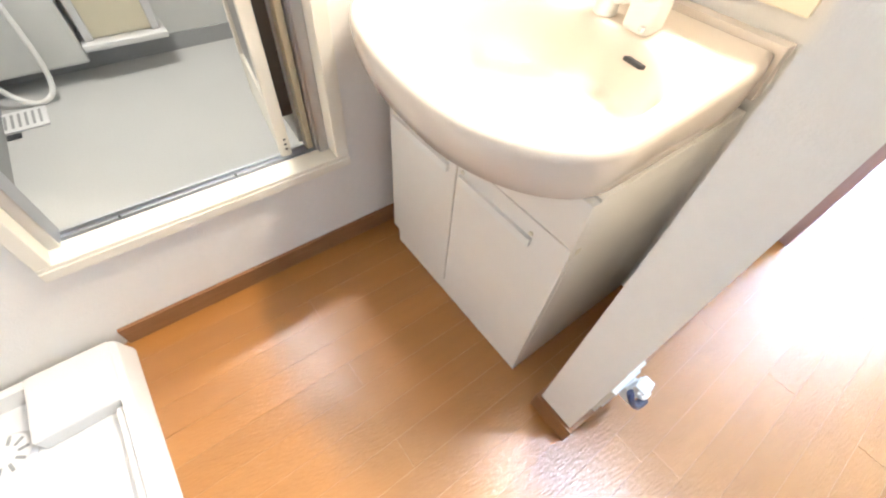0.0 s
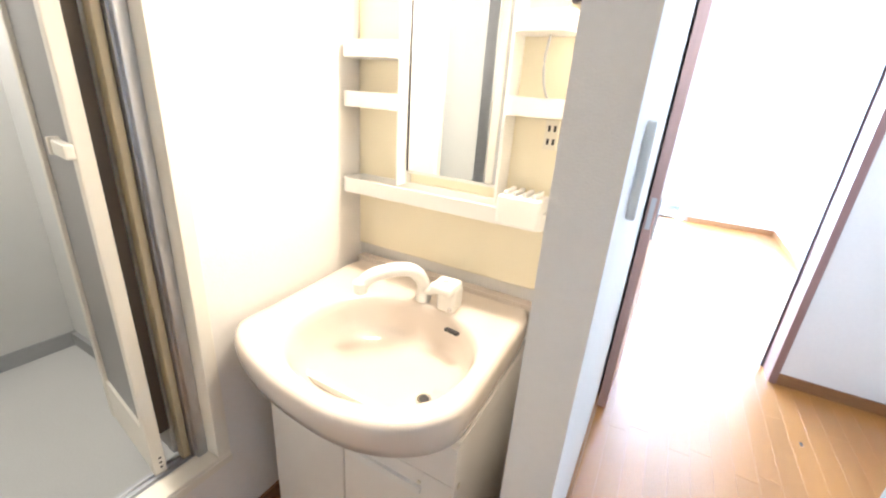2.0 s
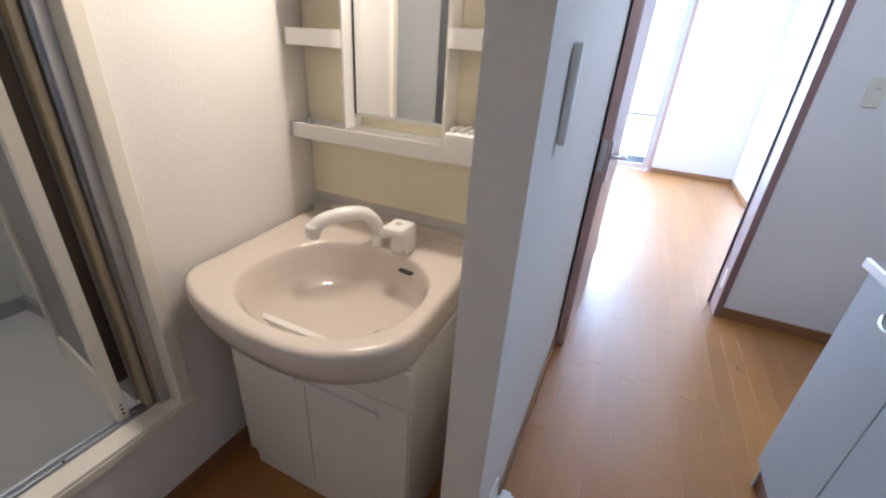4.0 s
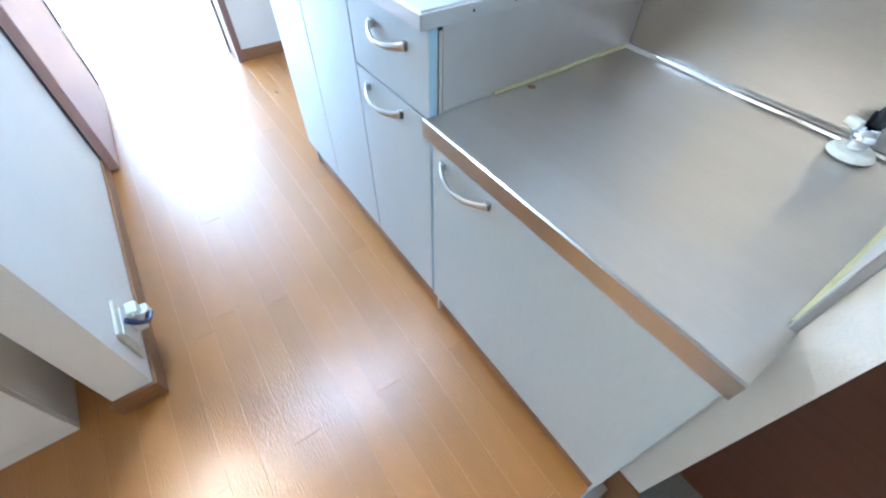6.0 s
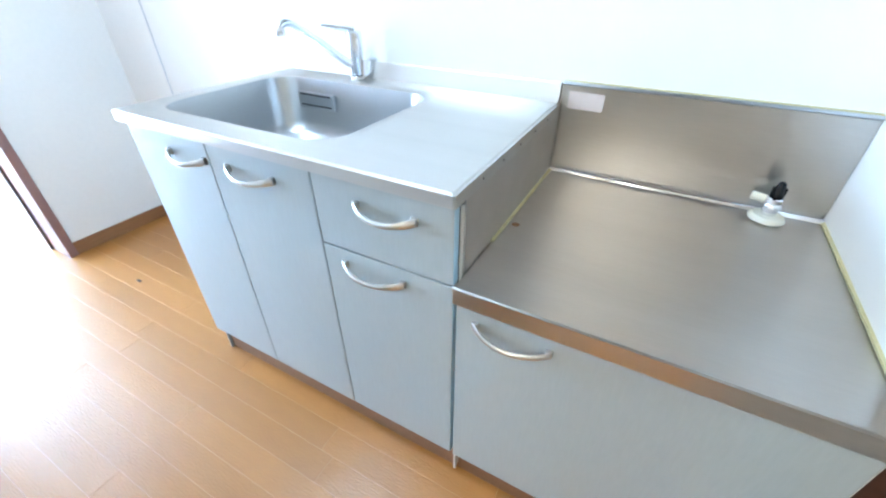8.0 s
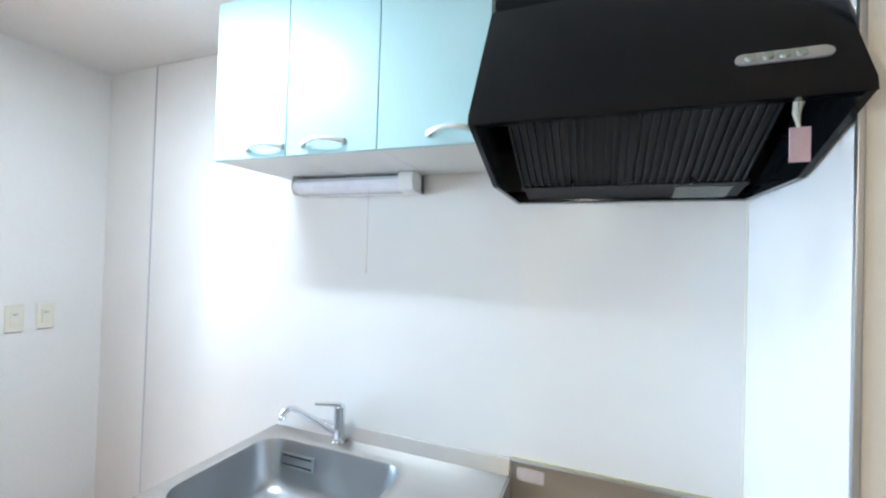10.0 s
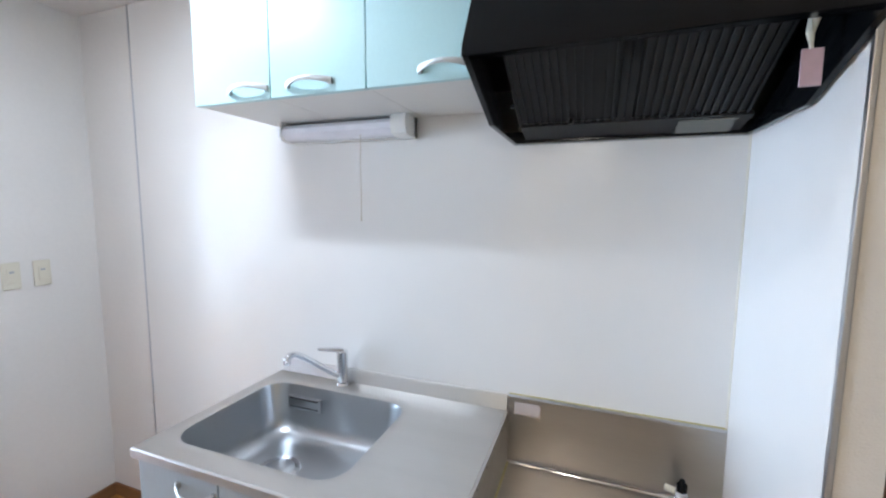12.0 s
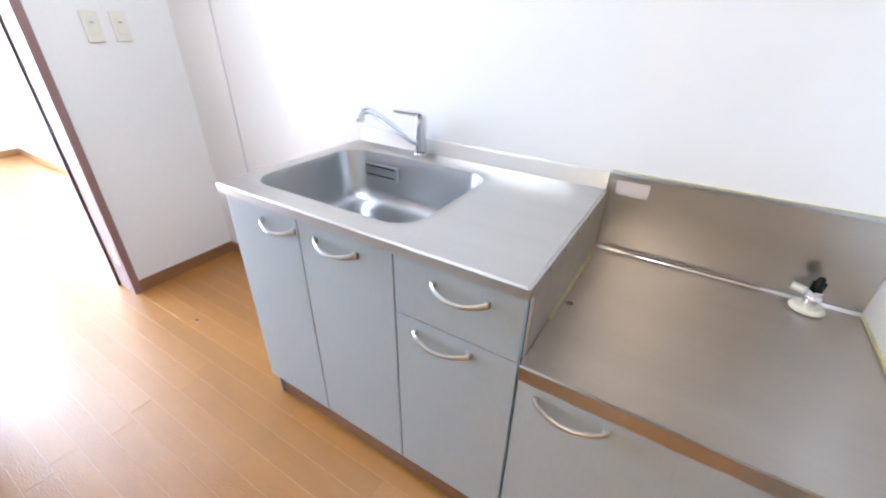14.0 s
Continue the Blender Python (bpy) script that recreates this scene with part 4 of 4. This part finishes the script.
def bath_frame():
    f = thing("bath_door_frame", 0, 0, 0, "ivory trim frame and aluminium tracks of the bathroom doorway", "door frame")
    x0, x1, yf = -0.560, 0.119, 1.500
    part("sill_trim", boxm(x0, yf, 0.305, x1, 1.560, 0.332, 0.003), IVORY, f, "ivory sill board")
    part("sill_face", boxm(x0, yf - 0.003, 0.298, x1, yf + 0.012, 0.322, 0.002), IVORY, f)
    part("jamb_trim", boxm(x1 - 0.035, yf, 0.332, x1, 1.560, 2.03, 0.003), IVORY, f)
    part("jamb_trim", boxm(x0, yf, 0.332, x0 + 0.028, 1.560, 2.03, 0.003), IVORY, f)
    part("head_trim", boxm(x0 + 0.028, yf, 2.002, x1 - 0.035, 1.560, 2.03, 0.003), IVORY, f)
    tr = part("sill_track", boxm(x0 + 0.028, 1.560, 0.300, x1 - 0.039, 1.612, 0.322, 0.002), ALU, f, "aluminium sill track")
    part("track_rib", boxm(x0 + 0.03, 1.572, 0.322, x1 - 0.041, 1.576, 0.330), ALU, tr)
    part("track_rib", boxm(x0 + 0.03, 1.592, 0.322, x1 - 0.041, 1.596, 0.330), ALU, tr)
    part("jamb_track", boxm(x1 - 0.060, 1.545, 0.322, x1 - 0.035, 1.612, 2.0, 0.003), ALU, f, "grey aluminium side track")
    part("jamb_rib", boxm(x1 - 0.064, 1.560, 0.322, x1 - 0.060, 1.568, 2.0), ALU, f)
    part("jamb_track", boxm(x0 + 0.028, 1.545, 0.322, x0 + 0.05, 1.612, 2.0, 0.003), ALU, f)
    for k, (x, z) in enumerate(((x1 - 0.064, 0.36), (x1 - 0.064, 0.375), (x1 - 0.064, 0.39))):
        part("screw", boxm(x - 0.001, 1.585, z, x + 0.0035, 1.590, z + 0.004), INK, f)
    for x in (-0.15, -0.40):
        part("sill_peg", cylm(x, 1.572, 0.330, 0.334, 0.003, 0.003, 8), INK, f)
    f.location = (0, 0.020, -0.004)
    return f


def fold_door():
    """The bathroom door, folded open: two narrow leaves standing out into the bathroom by the east jamb."""
    d = thing("folding_door", 0, 0, 0, "folded bathroom door with ivory rails and grey frosted panels", "folding door")

    def leaf(name, ax, ay, bx, by, z0, z1, with_handle):
        a, b = Vector((ax, ay, 0)), Vector((bx, by, 0))
        L = (b - a).length
        ang = math.atan2(by - ay, bx - ax)
        e = new(name)
        e.parent = d
        e.matrix_local = Matrix.Translation((ax, ay, 0)) @ Matrix.Rotation(ang, 4, "Z")
        part("stile", boxm(0, -0.014, z0, 0.032, 0.014, z1, 0.003), IVORY, e)
        part("stile", boxm(L - 0.032, -0.014, z0, L, 0.014, z1, 0.003), IVORY, e)
        part("bottom_rail", boxm(0.032, -0.012, z0, L - 0.032, 0.012, z0 + 0.13, 0.003), IVORY, e)
        part("top_rail", boxm(0.032, -0.012, z1 - 0.06, L - 0.032, 0.012, z1, 0.003), IVORY, e)
        part("panel", boxm(0.030, -0.005, z0 + 0.128, L - 0.030, 0.005, z1 - 0.058), FROST, e, "grey frosted panel")
        if with_handle:
            part("grip", boxm(-0.004, 0.014, 1.122, 0.085, 0.030, 1.150, 0.004), IVORY, e)
            part("grip_end", boxm(0.080, 0.014, 1.120, 0.095, 0.034, 1.154, 0.003), IVORY, e)
        for z in (z0 + 0.02, z0 + 0.034, z0 + 0.048):
            part("rivet", boxm(-0.0008, -0.006, z, 0.0004, 0.000, z + 0.005), INK, e)
        return e

    leaf("front_leaf", -0.012, 1.575, 0.035, 1.905, 0.335, 1.985, True)
    leaf("rear_leaf", 0.052, 1.610, 0.066, 1.94, 0.335, 1.985, False)
    part("gap_seal", boxm(0.008, 1.600, 0.43, 0.036, 1.64, 1.97), RUBBER, d, "dark brown seal strip")
    part("hinge_post", boxm(0.043, 1.572, 0.330, 0.060, 1.600, 1.99, 0.003), OLIVE, d, "beige hinge post")
    d.location = (-0.005, 0.022, -0.010)
    return d


def bath_ledge():
    b = thing("bath_shelf_unit", 0, 0, 0, "low white moulded ledge against the bathroom back wall", "bathroom shelf")
    part("lip", boxm(-0.245, 2.575, 0.248, 0.045, 2.719, 0.272, 0.006, 3), PANW, b, smooth=True)
    part("front_board", boxm(-0.225, 2.625, 0.272, 0.025, 2.719, 0.540, 0.004), CREAMPANEL, b, "pale cream front board")
    part("side_rib", boxm(0.000, 2.605, 0.272, 0.028, 2.625, 0.540, 0.004), PANW, b)
    part("side_rib", boxm(-0.228, 2.605, 0.272, -0.200, 2.625, 0.540, 0.004), PANW, b)
    part("upper_lip", boxm(-0.245, 2.575, 0.540, 0.045, 2.719, 0.562, 0.006, 3), PANW, b, smooth=True)
    part("column", boxm(-0.594, 2.60, BF + 0.040 + 0.063, -0.246, 2.719, 1.1, 0.012, 3), BATHWALL, b, smooth=True)
    s = thing("shower_hose", -0.575, 2.64, BF, "white shower hose curling beside the bathroom column", "shower hose")
    part("hose", tubem(smooth_path([(-0.10, 0.05, 0.16), (-0.05, 0.0, 0.05), (0.02, -0.03, 0.0095), (0.08, -0.01, 0.05), (0.09, 0.03, 0.20), (0.07, 0.05, 0.50)]), 0.009, 10), WHITEP, s, smooth=True)
    part("hose_nut", cylm(0.07, 0.05, 0.49, 0.52, 0.013, 0.013, 12), CHROME, s, smooth=True)
    g = thing("floor_grate", -0.61, 2.535, BF, "white slotted drain grate in the bathroom floor", "drain grate")
    part("grate_plate", boxm(-0.075, -0.065, 0, 0.065, 0.065, 0.006, 0.003), PANW, g)
    for k in range(6):
        part("slot", boxm(-0.060 + 0.020 * k, -0.045, 0.0062, -0.052 + 0.020 * k, 0.045, 0.0068), BATHCOVE, g)
    part("grate_end", boxm(-0.06, -0.105, 0, -0.02, -0.075, 0.004, 0.002), INK, g)
    b.location = (-0.105, 0.110, -0.040)
    return b


bath_frame()
fold_door()
bath_ledge()
bl = thing("bath_lamp", -0.10, 2.55, 2.20, "round lit dome lamp on the bathroom ceiling", "light")
part("lamp_base", cylm(0, 0, -0.015, -0.0005, 0.095, bevel=0.002), WHITEP, bl, smooth=True)
part("lamp_dome", cylm(0, 0, -0.070, -0.015, 0.060, 0.085, 28, bevel=0.018), mat("bath_globe", (1.0, 0.88, 0.66), 0.4, emit=4.0), bl, "glowing warm dome", True)


# ---- entry ----
def shoe_cabinet():
    s = thing("shoe_cabinet", 0, 0, 0, "dark glossy brown shoe cabinet on the stone entry floor", "shoe cabinet")
    part("body", boxm(-1.60, -0.519, -0.0995, -0.667, -0.300, 0.985, 0.002), SHOEWOOD, s)
    for i in range(2):
        a = -0.669 - 0.448 * (i + 1)
        part("door", boxm(a + 0.003, -0.300, -0.06, a + 0.447, -0.282, 0.835, 0.002), SHOEWOOD, s)
    part("top_board", boxm(-1.60, -0.519, 0.985, -0.667, -0.275, 1.01, 0.003), SHOEWOOD, s)
    part("upper_rail", boxm(-1.60, -0.300, 0.843, -0.669, -0.279, 0.985, 0.002), SHOEWOOD, s)
    return s


shoe_cabinet()


# ---- far room ----
def balcony_window():
    w = thing("balcony_window", 0, 0, 0, "tall silver-framed sliding balcony window at the end of the bright room", "window")
    y0, y1, z0, z1 = 0.345, 2.00, 0.04, 1.99
    part("window_frame", boxm(5.49, y0, z0, 5.6, y0 + 0.035, z1, 0.003), FRAMEW, w)
    part("window_frame", boxm(5.49, y1 - 0.035, z0, 5.6, y1, z1, 0.003), FRAMEW, w)
    part("window_frame", boxm(5.49, y0 + 0.035, z1 - 0.035, 5.6, y1 - 0.035, z1, 0.003), FRAMEW, w)
    part("window_sill", boxm(5.49, y0 + 0.035, z0, 5.6, y1 - 0.035, z0 + 0.035, 0.003), FRAMEW, w)
    for a, b, x in ((y0 + 0.035, 1.19, 5.23), (1.06, y1 - 0.035, 5.27)):
        s = new("sash")
        s.parent = w
        part("stile", boxm(x, a, z0 + 0.036, x + 0.03, a + 0.045, z1 - 0.036, 0.002), FRAMEW, s)
        part("stile", boxm(x, b - 0.045, z0 + 0.036, x + 0.03, b, z1 - 0.036, 0.002), FRAMEW, s)
        part("rail", boxm(x, a + 0.045, z0 + 0.036, x + 0.03, b - 0.045, z0 + 0.09, 0.002), FRAMEW, s)
        part("rail", boxm(x, a + 0.045, z1 - 0.08, x + 0.03, b - 0.045, z1 - 0.036, 0.002), FRAMEW, s)
        part("mid_rail", boxm(x, a + 0.045, 0.685, x + 0.03, b - 0.045, 0.725, 0.002), FRAMEW, s)
        for zz0, zz1 in ((z0 + 0.09, 0.685), (0.725, z1 - 0.08)):
            g = part("pane", boxm(x + 0.012, a + 0.045, zz0, x + 0.018, b - 0.045, zz1), GLASS, s)
            g.visible_shadow = False
    part("crescent_lock", boxm(5.502, 0.393, 0.80, 5.51, 0.413, 0.88, 0.003), INK, w, "dark latch")
    return w


balcony_window()
structure("window_trim_side", boxm(5.465, 0.310, 0, 5.490, 0.347, 2.02, 0.003), DOORWOOD)
structure("window_trim_head", boxm(5.465, 0.347, 1.985, 5.490, 2.02, 2.02, 0.003), DOORWOOD)
structure("balcony_slab", boxm(5.70, -0.8, -0.25, 6.8, 2.6, -0.06), BALCONY)
structure("balcony_parapet", boxm(6.8, -0.8, -0.25, 6.9, 2.6, 1.0), BALCONY)

chip = tagged(part("floor_chip", boxm(1.546, -0.098, 0.0005, 1.572, -0.086, 0.004, 0.001), DEBRIS), "small dark chip lying on the corridor floorboards", "debris")


# ---- floorboards ----
def board_mesh(length, width):
    bm = boxm(0.0003, 0.0003, -0.012, length - 0.0003, width - 0.0003, 0.0, 0.0003, 1)
    return finish(bm, "floorboard", BOARD)


WIDTH, LENGTH = 0.0758, 0.909
floor_ob = tagged(part("floor", boxm(-0.605, -0.589, -0.0118, -0.600, 1.533, -0.0005), SKIRT), kind="structure", label="warm orange-brown strip floorboards with a satin finish")
meshes = {}
rows = int(2.9 / WIDTH) + 1
for r in range(rows):
    ya = -0.585 + r * WIDTH
    offset = (r * 0.303 + (r % 3) * 0.13) % LENGTH
    x = -0.600 - offset
    while x < 5.48:
        xa, xb = max(x, -0.600 if ya < 1.533 else 2.15), min(x + LENGTH, 5.48)
        yb = min(ya + WIDTH, 2.30)
        if ya >= 1.455 and xb <= 2.15:
            yb = min(yb, 1.533)
        if ya >= 1.533:
            xa = max(xa, 2.15)
        if xb - xa > 0.02 and yb - ya > 0.004:
            key = (round(xb - xa, 3), round(yb - ya, 4))
            if key not in meshes:
                meshes[key] = board_mesh(*key)
            ob = new("floorboard", meshes[key])
            ob.location = (xa, ya, 0)
            ob.parent = floor_ob
        x += LENGTH
west = bmesh.new()
for r in range(8):
    ya = 0.82 + r * 0.088
    add_box(west, -1.249, ya, -0.012, -0.606, ya + 0.0872, 0.0)
part("floorboards_west", west, BOARD_FAR, None, kind="stuff")
